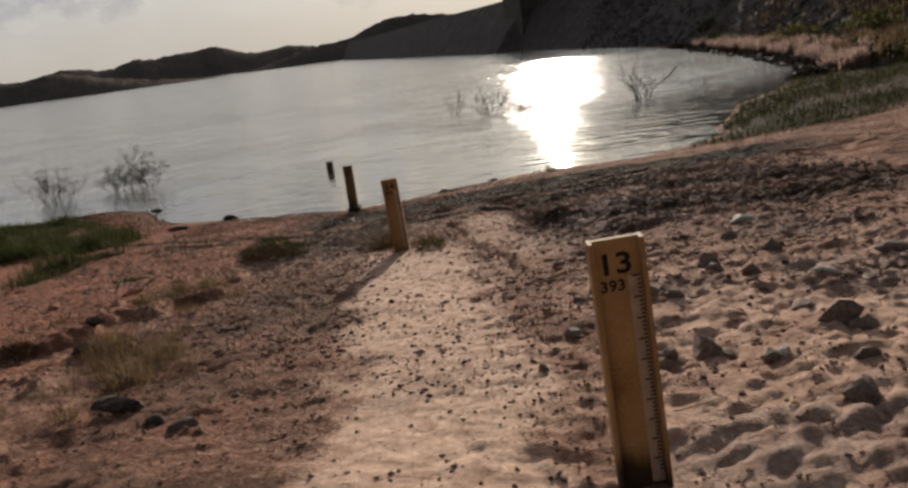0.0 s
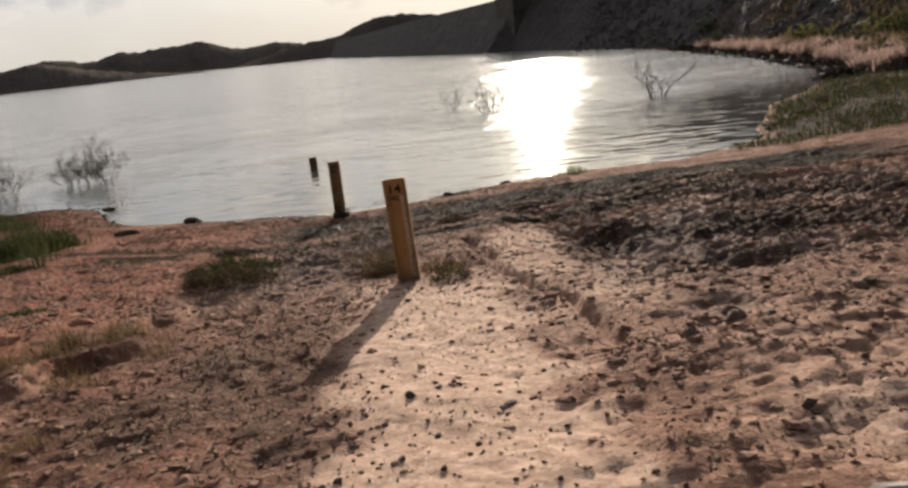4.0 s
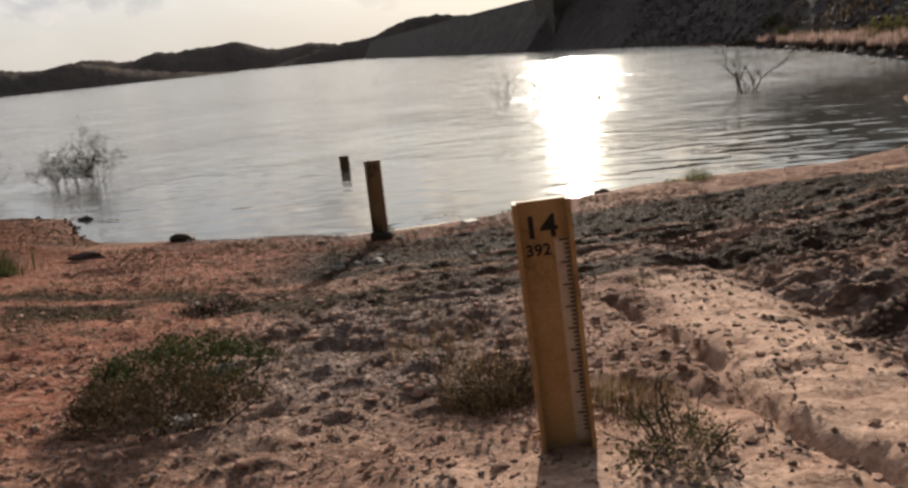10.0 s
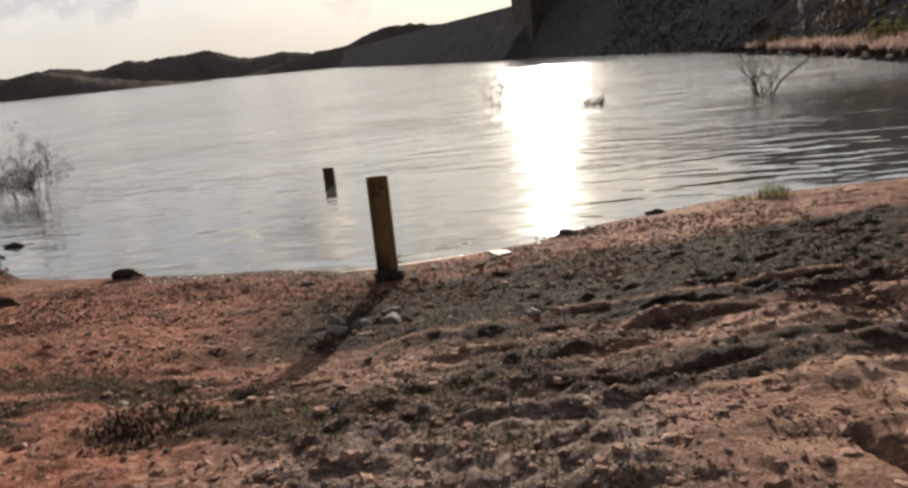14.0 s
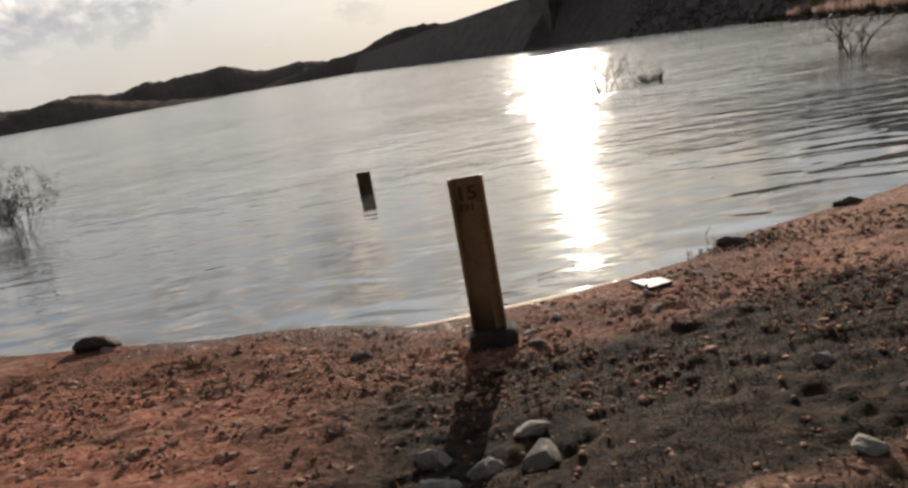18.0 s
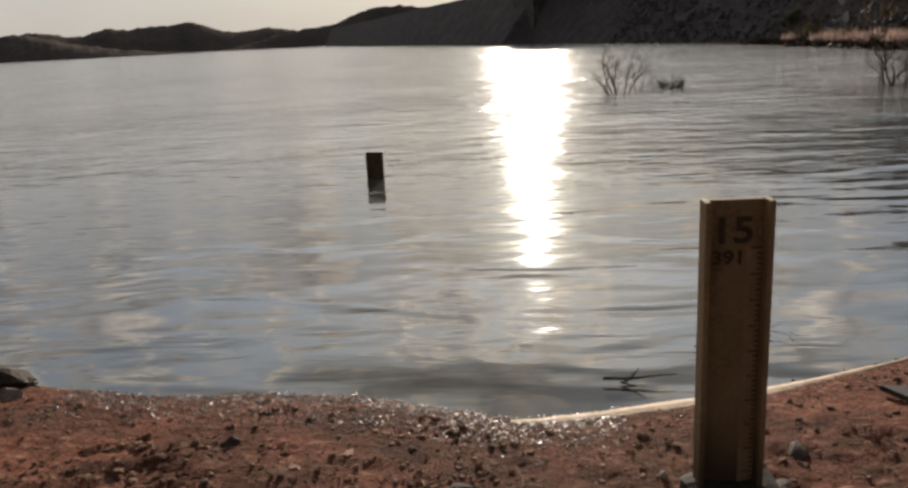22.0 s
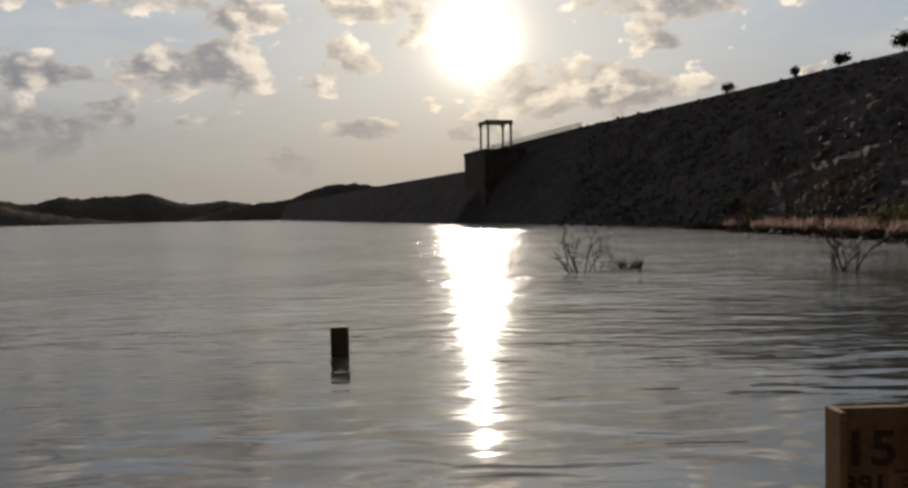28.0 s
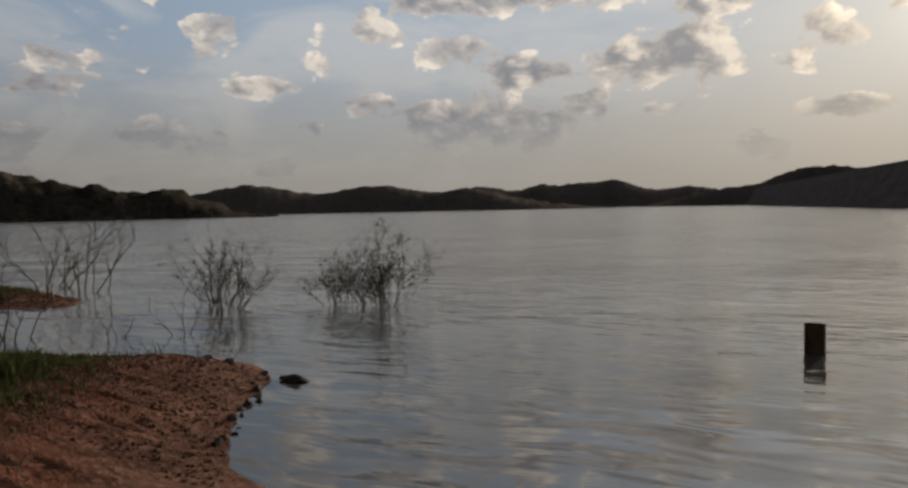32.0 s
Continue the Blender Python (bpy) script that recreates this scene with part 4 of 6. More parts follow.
def build_post(i, number, level, foot):
    x, y = POSTS[i]
    g = height(x, y) if i < 3 else -0.6
    top = TOPS[i]
    yaw, lean = (4, 3.5, 0.5, -9)[i], (-2.4, -2.3, 0.0, 0.0)[i]
    hgt = top - g + 0.12
    x = x - math.sin(radians(lean)) * hgt
    t = empty("gauge_post", x, y, g - 0.12, yaw, (0, lean))
    tagged(t, f"tan wooden water gauge post painted {number} in bare soil" if i < 3 else "top of a tan wooden gauge post standing in the lake", "gauge post", "gauge posts down the shore")
    # an open channel: a back board between two side cheeks
    wood = ("stainwood", "wood", "soaked", "oldwood")[i]
    bm = bmesh.new()
    box_bm(bm, -0.118, 0.012, 0, 0.118, 0.042, hgt, 0.004)
    board = part("board", bm, wood, t)
    for side in (-1, 1):
        bm = bmesh.new()
        box_bm(bm, *sorted((side * 0.101, side * 0.122))[:1], -0.046, 0.002, max(side * 0.101, side * 0.122), 0.044, hgt + 0.003, 0.004)
        part("cheek", bm, wood, t)
    if number == "16":
        return

    def lettering(name, text, x0, x1, z0, z1, paint):
        """Painted figures that fill the given patch of the board's face."""
        cu = bpy.data.curves.new(name, "FONT")
        cu.body, cu.size, cu.extrude, cu.offset = text, 0.1, 0.0012, 0.0022
        ob = new(name, cu)
        me = bpy.data.meshes.new_from_object(ob.evaluated_get(bpy.context.evaluated_depsgraph_get()))
        bpy.data.objects.remove(ob)
        me.name = name
        me.materials.clear()
        me.materials.append(MAT[paint])
        xs, ys = [v.co.x for v in me.vertices], [v.co.y for v in me.vertices]
        for v in me.vertices:
            v.co = ((v.co.x - min(xs)) / (max(xs) - min(xs)) * (x1 - x0), (v.co.y - min(ys)) / (max(ys) - min(ys)) * (z1 - z0), v.co.z)
        o = new(name, me)
        o.parent = board
        o.matrix_basis = pose(x0, 0.0100, hgt + z0, 90, 0, 0)
        return o
    paint = "ink" if i < 2 else "worn"
    lettering("number", number, -0.060, 0.062, -0.163, -0.063, paint)
    lettering("level", level, -0.082, 0.024, -0.242, -0.188, paint)
    bm = bmesh.new()
    box_bm(bm, 0.040, 0.0095, 0.15, 0.0985, 0.0118, hgt - 0.175)
    strip = part("scale_strip", bm, "strip" if i < 2 else "wornstrip", board, "pale painted scale strip" if i < 2 else "worn scale strip")
    k, z = 0, hgt - 0.180
    while z > 0.2:
        bm = bmesh.new()
        wide = 0.040 if k % 5 == 0 else 0.018
        box_bm(bm, 0.098 - wide, 0.0078, z - 0.0037, 0.098, 0.0093, z + 0.0037)
        part("tick", bm, "ink" if i < 2 else "faded", strip)
        z, k = z - 0.02, k + 1
    if foot:
        bm = bmesh.new()
        box_bm(bm, -0.16, -0.13, -0.1, 0.19, 0.11, foot - 0.06, 0.05)
        bmesh.ops.subdivide_edges(bm, edges=bm.edges[:], cuts=2, use_grid_fill=True)
        for v in bm.verts:
            v.co.x *= 1 + 0.5 * (0.2 - v.co.z)
            v.co += Vector((noise.noise(v.co * 14), noise.noise(v.co * 14 + Vector((3, 0, 0))), noise.noise(v.co * 14 + Vector((0, 5, 0))))) * 0.016
            v.co += Vector((noise.noise(v.co * 6), noise.noise(v.co * 6 + Vector((3, 0, 0))), noise.noise(v.co * 6 + Vector((0, 5, 0))))) * 0.02
        part("footing", bm, "concrete", t, "dark rough concrete footing")


build_post(0, "13", "393", 0)
build_post(1, "14", "392", 0)
build_post(2, "15", "391", 0.30)
build_post(3, "16", "", 0)


# ---- loose stones ----
def lump_mesh(name, mat, seed, sub=2, flat=0.65, jag=0.5):
    bm = bmesh.new()
    bmesh.ops.create_icosphere(bm, subdivisions=sub, radius=0.5)
    off = Vector((seed * 3.1, seed * 1.7, seed * 0.9))
    for v in bm.verts:
        d = 1 + jag * (noise.noise(v.co * 2.2 + off) + 0.5 * noise.noise(v.co * 5 + off))
        v.co = Vector((v.co.x * d * 1.15, v.co.y * d * 0.9, v.co.z * d * flat))
        # broken faces
        for q in (Vector((0.8, 0.3, 0.5)), Vector((-0.5, 0.7, 0.6)), Vector((0.1, -0.8, 0.55))):
            q = (q + 0.6 * Vector((noise.noise(off), noise.noise(off + q), 0))).normalized()
            over = v.co.dot(q) - 0.30
            if over > 0:
                v.co -= q * over * 0.8
    me = bpy.data.meshes.new(name)
    bm.to_mesh(me)
    bm.free()
    me.materials.append(MAT[mat])
    return me


STONES = {m: [lump_mesh("stone", m, 3 * i + k, 2, (0.75, 0.5, 0.9, 0.6)[k % 4]) for k in range(5)] for i, m in enumerate(("rock", "pale", "darkrock", "redrock", "greystone"))}
rnd = random.Random(5)


def stone(x, y, size, mat="rock", label="", group="", stretch=(1, 1, 1), yaw=None, sink=0.25, z=None):
    ob = new("stone", rnd.choice(STONES[mat]))
    s = [size * k for k in stretch]
    base = height(x, y) if z is None else z
    ob.matrix_basis = Matrix.LocRotScale((x, y, base + s[2] * (0.33 - sink)), Euler((0, 0, radians(rnd.uniform(0, 360) if yaw is None else yaw))), s)
    return tagged(ob, label or "rough grey-brown stone lying on the bare soil", "stone", group)


G1 = "stones scattered on the slope"
for x, y, s in ((1.72, 7.97, 0.29), (2.0, 7.51, 0.18), (2.0, 6.1, 0.25), (2.03, 5.48, 0.26), (2.12, 5.3, 0.2), (1.08, 5.3, 0.26), (1.2, 5.22, 0.2), (0.82, 5.17, 0.13),
                (1.65, 4.16, 0.22), (1.13, 6.91, 0.16), (3.34, 7.64, 0.3), (0.22, 6.1, 0.18), (0.97, 6.92, 0.17), (1.15, 6.76, 0.17), (1.69, 7.73, 0.2), (0.77, 5.24, 0.12),
                (-0.04, 5.29, 0.1), (2.4, 8.3, 0.2), (2.2, 9.2, 0.18), (1.4, 4.9, 0.14), (2.7, 6.6, 0.2), (2.9, 5.6, 0.22), (1.9, 4.7, 0.14), (0.2, 8.6, 0.12), (0.6, 9.0, 0.14)):
    stone(x, y, s, "rock", group=G1, stretch=(1, 0.9, rnd.uniform(0.8, 1.2)))
for x, y, s in ((1.47, 4.94, 0.13), (2.65, 10.35, 0.34), (0.54, 6.38, 0.2), (2.42, 6.87, 0.2)):
    stone(x, y, s, "pale", "pale flat stone among darker ones", G1, (1.2, 0.8, 0.6))
for k in range(45):
    x, y = rnd.uniform(0.3, 4.2), rnd.uniform(3.6, 15)
    stone(x, y, rnd.uniform(0.05, 0.13), rnd.choice(("rock", "rock", "pale", "darkrock")), "small rough stone in eroded soil", G1, (1, 0.9, rnd.uniform(0.6, 1)))
for k in range(46):
    y = rnd.uniform(5, 20)
    x = rnd.gauss(-1.2 - 0.13 * (y - 5), 2.6)
    if min(abs(x - px) + abs(y - py) for px, py in POSTS) > 0.5:
        stone(x, y, rnd.uniform(0.04, 0.09), rnd.choice(("rock", "darkrock", "pale")), "small loose stone on the bare soil", G1, (1, 0.9, rnd.uniform(0.5, 0.9)))
for x, y, s in ((-2.49, 4.82, 0.18), (-3.12, 5.27, 0.24), (-3.4, 5.5, 0.2), (-2.75, 5.0, 0.15), (-4.62, 7.46, 0.25), (-5.0, 8.3, 0.22), (-3.6, 6.2, 0.2)):
    stone(x, y, s, "darkrock", "dark stone along an eroded rut", G1, (1.2, 0.8, 0.8), None, 0.12)
for x, y, s in ((-5.3, 9.4, 0.2), (-5.5, 10.2, 0.25), (-5.6, 8.9, 0.18), (-5.2, 11.0, 0.2), (-6.3, 8.4, 0.16), (-5.9, 11.5, 0.15)):
    stone(x, y, s, "redrock", "crumbling clod of red clay", "red clay clods", (1.2, 0.9, 0.6))
stone(-4.52, 13.93, 0.36, "pale", "long pale stone beside a low green bush", "", (1.7, 0.55, 0.45), 65)
stone(-4.30, 12.85, 0.26, "pale", "pale broken stone beside gravel", "", (1.5, 0.6, 0.4), 70)
stone(-8.70, 22.63, 0.36, "darkrock", "dark flat boulder at the water's edge", "", (1.2, 0.7, 0.75), 5, 0.1)
stone(-8.50, 22.45, 0.2, "rock", "mossy stone beside a dark boulder", "", (1, 0.8, 0.5))
stone(-9.57, 20.92, 0.40, "darkrock", "dark flat boulder on red soil", "", (1.3, 0.7, 0.6), 10, 0.1)
stone(-12.33, 25.71, 0.30, "darkrock", "flat dark stone awash beside the spit", "", (1.4, 0.6, 0.4), 5, 0.1, 0.0)
stone(-12.68, 25.15, 0.18, "rock", "dark stone at the tip of the spit", "", (1, 0.9, 0.9), 5, 0.2, 0.0)
stone(-1.01, 24.1, 0.24, "darkrock", "flat dark stone in the shallows", "", (1.4, 0.7, 0.4), 10, 0.1, 0.0)
for x, y, s in ((-4.39, 19.23, 0.2), (-4.35, 18.91, 0.24), (-4.89, 19.07, 0.2), (-4.62, 18.85, 0.18), (-4.82, 18.67, 0.2), (-2.82, 19.57, 0.12), (-3.03, 18.47, 0.15)):
    stone(x, y, s, "greystone", "rounded grey stone among dead grass", "grey stones by the post", (1, 0.8, 0.7), None, 0.15)
for x, y, s in ((-5.72, 21.15, 0.17), (-4.42, 21.08, 0.16), (-3.45, 21.22, 0.15), (-2.42, 23.18, 0.26), (-4.35, 20.75, 0.15), (-6.9, 21.7, 0.1), (-4.2, 21.5, 0.12)):
    stone(x, y, s, "darkrock", "dark stone on the damp shore", "dark shore stones", (1.2, 0.8, 0.7))
for k in range(14):
    x = rnd.uniform(-8, 6)
    stone(x, 21.2 + rnd.uniform(0, 1.0) + max(0, 0.35 * (x + 4.5)), rnd.uniform(0.03, 0.065), rnd.choice(("rock", "darkrock", "pale")), "small stone near the waterline", "dark shore stones")
for k in range(12):
    stone(6.3 + k * 0.62 + rnd.uniform(-0.2, 0.2), 28.6 + k * 0.72 + rnd.uniform(-0.7, 0.4), rnd.uniform(0.25, 0.5), rnd.choice(("rock", "darkrock")), "rough stone on the inlet's bank", "bank stones", (1.2, 0.8, 0.7))


def clutter(name, mat, label, category, pts, sizes, squash=0.7, seed=1):
    """Many small angular pieces in one mesh."""
    r = np.random.RandomState(seed)
    n = len(pts)
    # two uneven rings of five corners: foot and top
    a = (np.arange(5) * 1.2566)[None, None] + 0.7 * (r.rand(n, 2, 5) - 0.5) + 6.283 * r.rand(n, 1, 1)
    girth = np.array([0.52, 0.32])[None, :, None] * (0.6 + 0.8 * r.rand(n, 2, 5))
    v = np.stack([girth * np.cos(a), girth * np.sin(a), np.array([-0.2, 0.38])[None, :, None] + 0.36 * (r.rand(n, 2, 5) - 0.5)], 3).reshape(n, 10, 3)
    v *= np.array(sizes)[:, None, None]
    v[:, :, 2] *= squash * (0.6 + 0.7 * r.rand(n, 1))
    v[:, :, 0] *= 0.85 + 0.7 * r.rand(n, 1)
    a = r.rand(n) * 6.283
    c, s = np.cos(a)[:, None], np.sin(a)[:, None]
    x, y = v[:, :, 0] * c - v[:, :, 1] * s, v[:, :, 0] * s + v[:, :, 1] * c
    z0 = land(pts[:, 0], pts[:, 1])[0] if pts.shape[1] == 2 else pts[:, 2]
    v = np.stack([x + pts[:, :1], y + pts[:, 1:2], v[:, :, 2] + (z0 + 0.12 * squash * np.array(sizes))[:, None]], 2).reshape(-1, 3)
    q = np.array([(k * 5 + i, k * 5 + (i + 1) % 5, k * 5 + 5 + (i + 1) % 5, k * 5 + 5 + i) for k in range(1) for i in range(5)])
    o = 10 * np.arange(n)
    f = (q[None] + o[:, None, None]).reshape(-1, 4).tolist() + (np.arange(5, 10)[None] + o[:, None]).tolist()
    return tagged(mesh_object(name, v, f, mat), label, category, kind="stuff")


R = np.random.RandomState(12)


def bare(x, y):
    """Less where dead grass and litter cover the soil near the shore."""
    return 1 - 0.9 * np.clip(land(x, y)[2][0], 0, 1) * ease(y, 15, 16.5)


def spread(n, x0, x1, y0, y1, keep):
    p = np.stack([R.uniform(x0, x1, n), R.uniform(y0, y1, n)], 1)
    return p[R.rand(n) < keep(p[:, 0], p[:, 1])]


p = spread(26000, -5.6, -0.8, 9.5, 18.5, lambda x, y: 0.75 * ease(1.7 - np.hypot((x + 3.45) / 1.25, (y - 14.7) / 2.8), 0, 0.9) * (0.3 + 0.7 * ease(fbm(x * 1.6, y * 1.6, 3, 83), 0.38, 0.6)))
clutter("gravel", "greygravel", "loose grey and brown gravel on the slope", "gravel", p, R.uniform(0.008, 0.021, len(p)) * (1 + 0.8 * (R.rand(len(p)) < 0.1)), 0.7, 2)
p = spread(30000, -9.5, 5, 1.5, 22, lambda x, y: (0.22 + 0.78 * ease(fbm(x * 0.8, y * 0.8, 3, 81), 0.5, 0.68)) * bare(x, y))
clutter("pebbles", "pebble", "scattered pebbles and grit on bare soil", "pebbles", p, R.uniform(0.007, 0.020, len(p)) * (1 + 1.2 * (R.rand(len(p)) < 0.07)), 0.7, 3)
p = spread(9000, -7, 5, 1.5, 21, lambda x, y: (1 - 0.85 * land(x, y)[1][1]) * ease(fbm(x * 0.7, y * 0.7, 3, 85), 0.42, 0.6))
clutter("clods", "clod", "crumbled clods of dry soil", "soil clods", p, 0.010 + 0.034 * R.rand(len(p)) ** 2, 0.6, 4)
p = spread(30000, -1.6, 6.0, 4.0, 19.0, lambda x, y: (0.15 + 0.85 * ease(fbm(x * 0.9, y * 1.5, 3, 27), 0.38, 0.56)) * ease(x + 0.3 + 0.12 * (y - 13), -0.5, 0.5) * (0.10 + 0.90 * ease(y, 9.5, 11.5)) * (1 - 0.6 * ease(1.0 - np.abs(x - 0.5 - 0.33 * (y - 12)), 0, 0.8) * ease(y, 8, 11)))
clutter("broken_stone", "darkpeb", "broken dark stone and hard clods on the slope", "broken stone", p, 0.012 + 0.045 * R.rand(len(p)) ** 2.2 + 0.05 * (R.rand(len(p)) < 0.02), 0.7, 6)
p = spread(6000, -4.0, 1.4, 3.5, 14.0, lambda x, y: ease(1.5 - np.abs(x + 0.6 + 0.16 * (y - 5)), 0, 0.5) * (0.08 + 0.92 * ease(fbm(x * 1.1, y * 1.1, 3, 87), 0.5, 0.66)))
clutter("dark_pebbles", "darkpeb", "small dark stones scattered over the sandy track", "pebbles", p, 0.010 + 0.028 * R.rand(len(p)) ** 2.5, 0.8, 7)
p = spread(60000, -9.5, 5.5, 2.0, 21.5, lambda x, y: (0.10 + 0.90 * ease(fbm(x * 1.3, y * 1.9, 4, 89), 0.44, 0.60)) * ease(shore_distance(x, y), 0.4, 1.0) * (1 - 0.8 * land(x, y)[1][1] * ease(0.2 - x, 0, 0.6)) * bare(x, y))
clutter("soil_crumbs", "crumb", "dark crumbs of soil and grit strewn over the slope", "soil crumbs", p, 0.008 + 0.026 * R.rand(len(p)) ** 2.2, 0.7, 9)
MAT["plate"] = pebble_material("broken_soil_crust", (0.12, 0.058, 0.040), (0.37, 0.225, 0.165))
p = spread(26000, -9.5, 4.5, 6.0, 21.8, lambda x, y: (0.12 + 0.88 * ease(fbm(x * 1.1, y * 1.6, 3, 79), 0.42, 0.58)) * (1 - 0.9 * land(x, y)[1][1]) * (1 - 0.75 * np.clip(land(x, y)[2][0], 0, 1)) * ease(shore_distance(x, y), 0.5, 1.2) * (1 - 0.7 * ease(y, 17.5, 19)))
clutter("soil_plates", "plate", "thin broken plates of reddish soil crust", "soil crust", p, 0.02 + 0.065 * R.rand(len(p)) ** 2, 0.42, 46)
xs = np.where(R.rand(9000) < 0.8, R.uniform(-8.2, -4.9, 9000), R.uniform(-9.5, 0.5, 9000))
edge0 = SHORE.index((-9.6, 22.8))
ys = np.array([min((abs(x - a[0]), a[1] + (x - a[0]) / (b[0] - a[0] + 1e-9) * (b[1] - a[1])) for a, b in zip(SHORE[edge0:edge0 + 16], SHORE[edge0 + 1:edge0 + 17]) if a[0] <= x <= b[0])[1] if -9.6 < x < 1.6 else 22.5 for x in xs])
p = np.stack([xs, ys + R.normal(-0.06, 0.09, len(xs)) - 0.25 * (R.rand(len(xs)) < 0.2)], 1)
clutter("shingle", "shells", "wet shingle and debris along the waterline", "shingle", p, 0.004 + 0.012 * R.rand(len(p)) ** 2, 0.7, 5)


# ---- grass ----
def blades(name, mat, label, category, pts, tall, wide, lean=0.5, kind="stuff", seed=1, parent=None, origin=(0, 0, 0), foot=None):
    """Bent grass blades, two segments each, in one mesh."""
    r = np.random.RandomState(seed)
    n = len(pts)
    z0 = land(pts[:, 0] + origin[0], pts[:, 1] + origin[1])[0] - origin[2] if foot is None else foot
    a, l = r.rand(n) * 6.283, np.asarray(tall) * (0.55 + 0.6 * r.rand(n))
    tilt = lean * (0.3 + 0.9 * r.rand(n))
    w = np.asarray(wide) * (0.6 + 0.8 * r.rand(n))
    side = np.stack([-np.sin(a), np.cos(a), 0 * a], 1) * w[:, None] * 0.5
    go = np.stack([np.cos(a), np.sin(a), 0 * a], 1)
    base = np.stack([pts[:, 0], pts[:, 1], z0 - 0.01], 1)
    mid = base + go * (l * 0.5 * np.sin(tilt * 0.6))[:, None] + np.array([0, 0, 1]) * (l * 0.5 * np.cos(tilt * 0.6))[:, None]
    tip = mid + go * (l * 0.5 * np.sin(tilt * 1.6))[:, None] + np.array([0, 0, 1]) * (l * 0.5 * np.cos(tilt * 1.6))[:, None]
    v = np.stack([base - side, base + side, mid + side * 0.8, mid - side * 0.8, tip], 1).reshape(-1, 3)
    k = 5 * np.arange(n)
    f = [t for i in k for t in ((i, i + 1, i + 2, i + 3), (i + 3, i + 2, i + 4))]
    ob = mesh_object(name, v, f, mat, parent)
    return tagged(ob, label, category, kind=kind)


p = spread(90000, -19, -8.8, 12.6, 26.2, lambda x, y: ease(shore_distance(x, y), 0.25, 1.2) * ease(fbm(x * 0.55, y * 0.55, 3, 91) + 0.05 * (-10.2 - x) - 0.03 * ease(x, -15.5, -13.5) * ease(y, 22, 24), 0.42, 0.55) * (1 - ease(x, -10.4, -9.8) * ease(y, 17.5, 18.5)) * (1 - ease(x + 0.7 * (y - 24), -14.6, -13.0) * ease(y, 21.0, 22.0)) * ease(x + 2 * fbm(x * 0.5, y * 0.5, 2, 31), -18.6, -16.6) * ease(y + 2.5 * fbm(x * 0.5, y * 0.5, 2, 33), 13.4, 15.4))
blades("grass", "blade", "short green grass on the low spit", "grass", p, (0.10 + 0.30 * ease(fbm(p[:, 0] * 1.3, p[:, 1] * 1.3, 3, 115), 0.4, 0.7)) * (1 + 0.7 * ease(21.5 - p[:, 1], 0, 2)), 0.014, 0.8, seed=6)
p = spread(60000, -7.5, 6.5, 16.2, 22.8, lambda x, y: land(x, y)[2][0] * ease(shore_distance(x, y), 0.9, 1.5) * ease(fbm(x * 1.5, y * 1.5, 3, 95), 0.36, 0.55))
blades("dead_grass", "litterblade", "flattened dead grass and litter near the shore", "grass", p, 0.05, 0.006, 1.35, seed=7)
p = spread(9000, -6.5, 4.5, 16.2, 22.5, lambda x, y: land(x, y)[2][0] * ease(shore_distance(x, y), 0.7, 1.3) * 0.6)
blades("broken_straw", "straw", "pale broken straw lying among dark litter", "straw", p, 0.06, 0.006, 1.5, seed=17)
p = spread(40000, -11, -3.0, 14.0, 19.0, lambda x, y: ease(fbm(x * 0.7, y * 2.0, 3, 33), 0.46, 0.60) * ease(1.6 - np.abs(y - 16.9 + 0.12 * (x + 8)), 0, 0.8))
blades("sparse_grass", "olive", "sparse low grass in streaks on red soil", "grass", p, 0.06, 0.008, 1.3, seed=8)
p = spread(9000, -5.6, -2.2, 2.5, 11.5, lambda x, y: 0.9 * land(x, y)[2][0] * ease(fbm(x * 1.3, y * 1.3, 3, 99), 0.45, 0.6))
blades("dry_litter", "litterblade", "dry brown grass litter beside the track", "grass", p, 0.075, 0.009, 1.2, seed=9)
p = spread(80000, 5.0, 30, 25, 52, lambda x, y: ease(shore_distance(x, y), 0.0, 0.4) * ease(7.5 - shore_distance(x, y), 0, 3) * (0.30 + 0.70 * ease(fbm(x * 0.35, y * 0.35, 3, 101), 0.38, 0.52)))
blades("bank_grass", "darkgreen", "green grass along the inlet's bank", "grass", p, 0.26, 0.022, 0.7, seed=10)
p = spread(900, 7, 34, 24, 62, lambda x, y: ease(shore_distance(x, y), 0.6, 2.5) * ease(fbm(x * 0.3, y * 0.3, 3, 103), 0.47, 0.6))
blades("bank_straw", "straw", "dry straw-coloured grass on the bank", "grass", p, 0.5, 0.04, 0.6, seed=11)


def tuft(name, label, category, x, y, radius, n, tall, wide, mat, lean=0.6, seed=1, squash=0.8, stems=0):
    z = height(x, y)
    t = tagged(empty(name, x, y, z), label, category)
    r = np.random.RandomState(seed)
    a, d = r.rand(n) * 6.283, radius * np.sqrt(r.rand(n)) * (0.75 + 0.5 * vnoise(r.rand(n) * 4, r.rand(n) * 4, seed))
    pts = np.stack([d * np.cos(a), d * np.sin(a) * squash], 1)
    hgt = tall * (1.1 - 0.6 * (d / radius) ** 2)
    for j in range(3):
        blades("clump", mat, "", "", pts[j::3], hgt[j::3], wide, lean, seed=seed + 7 * j, parent=t, origin=(x, y, z))
    return t



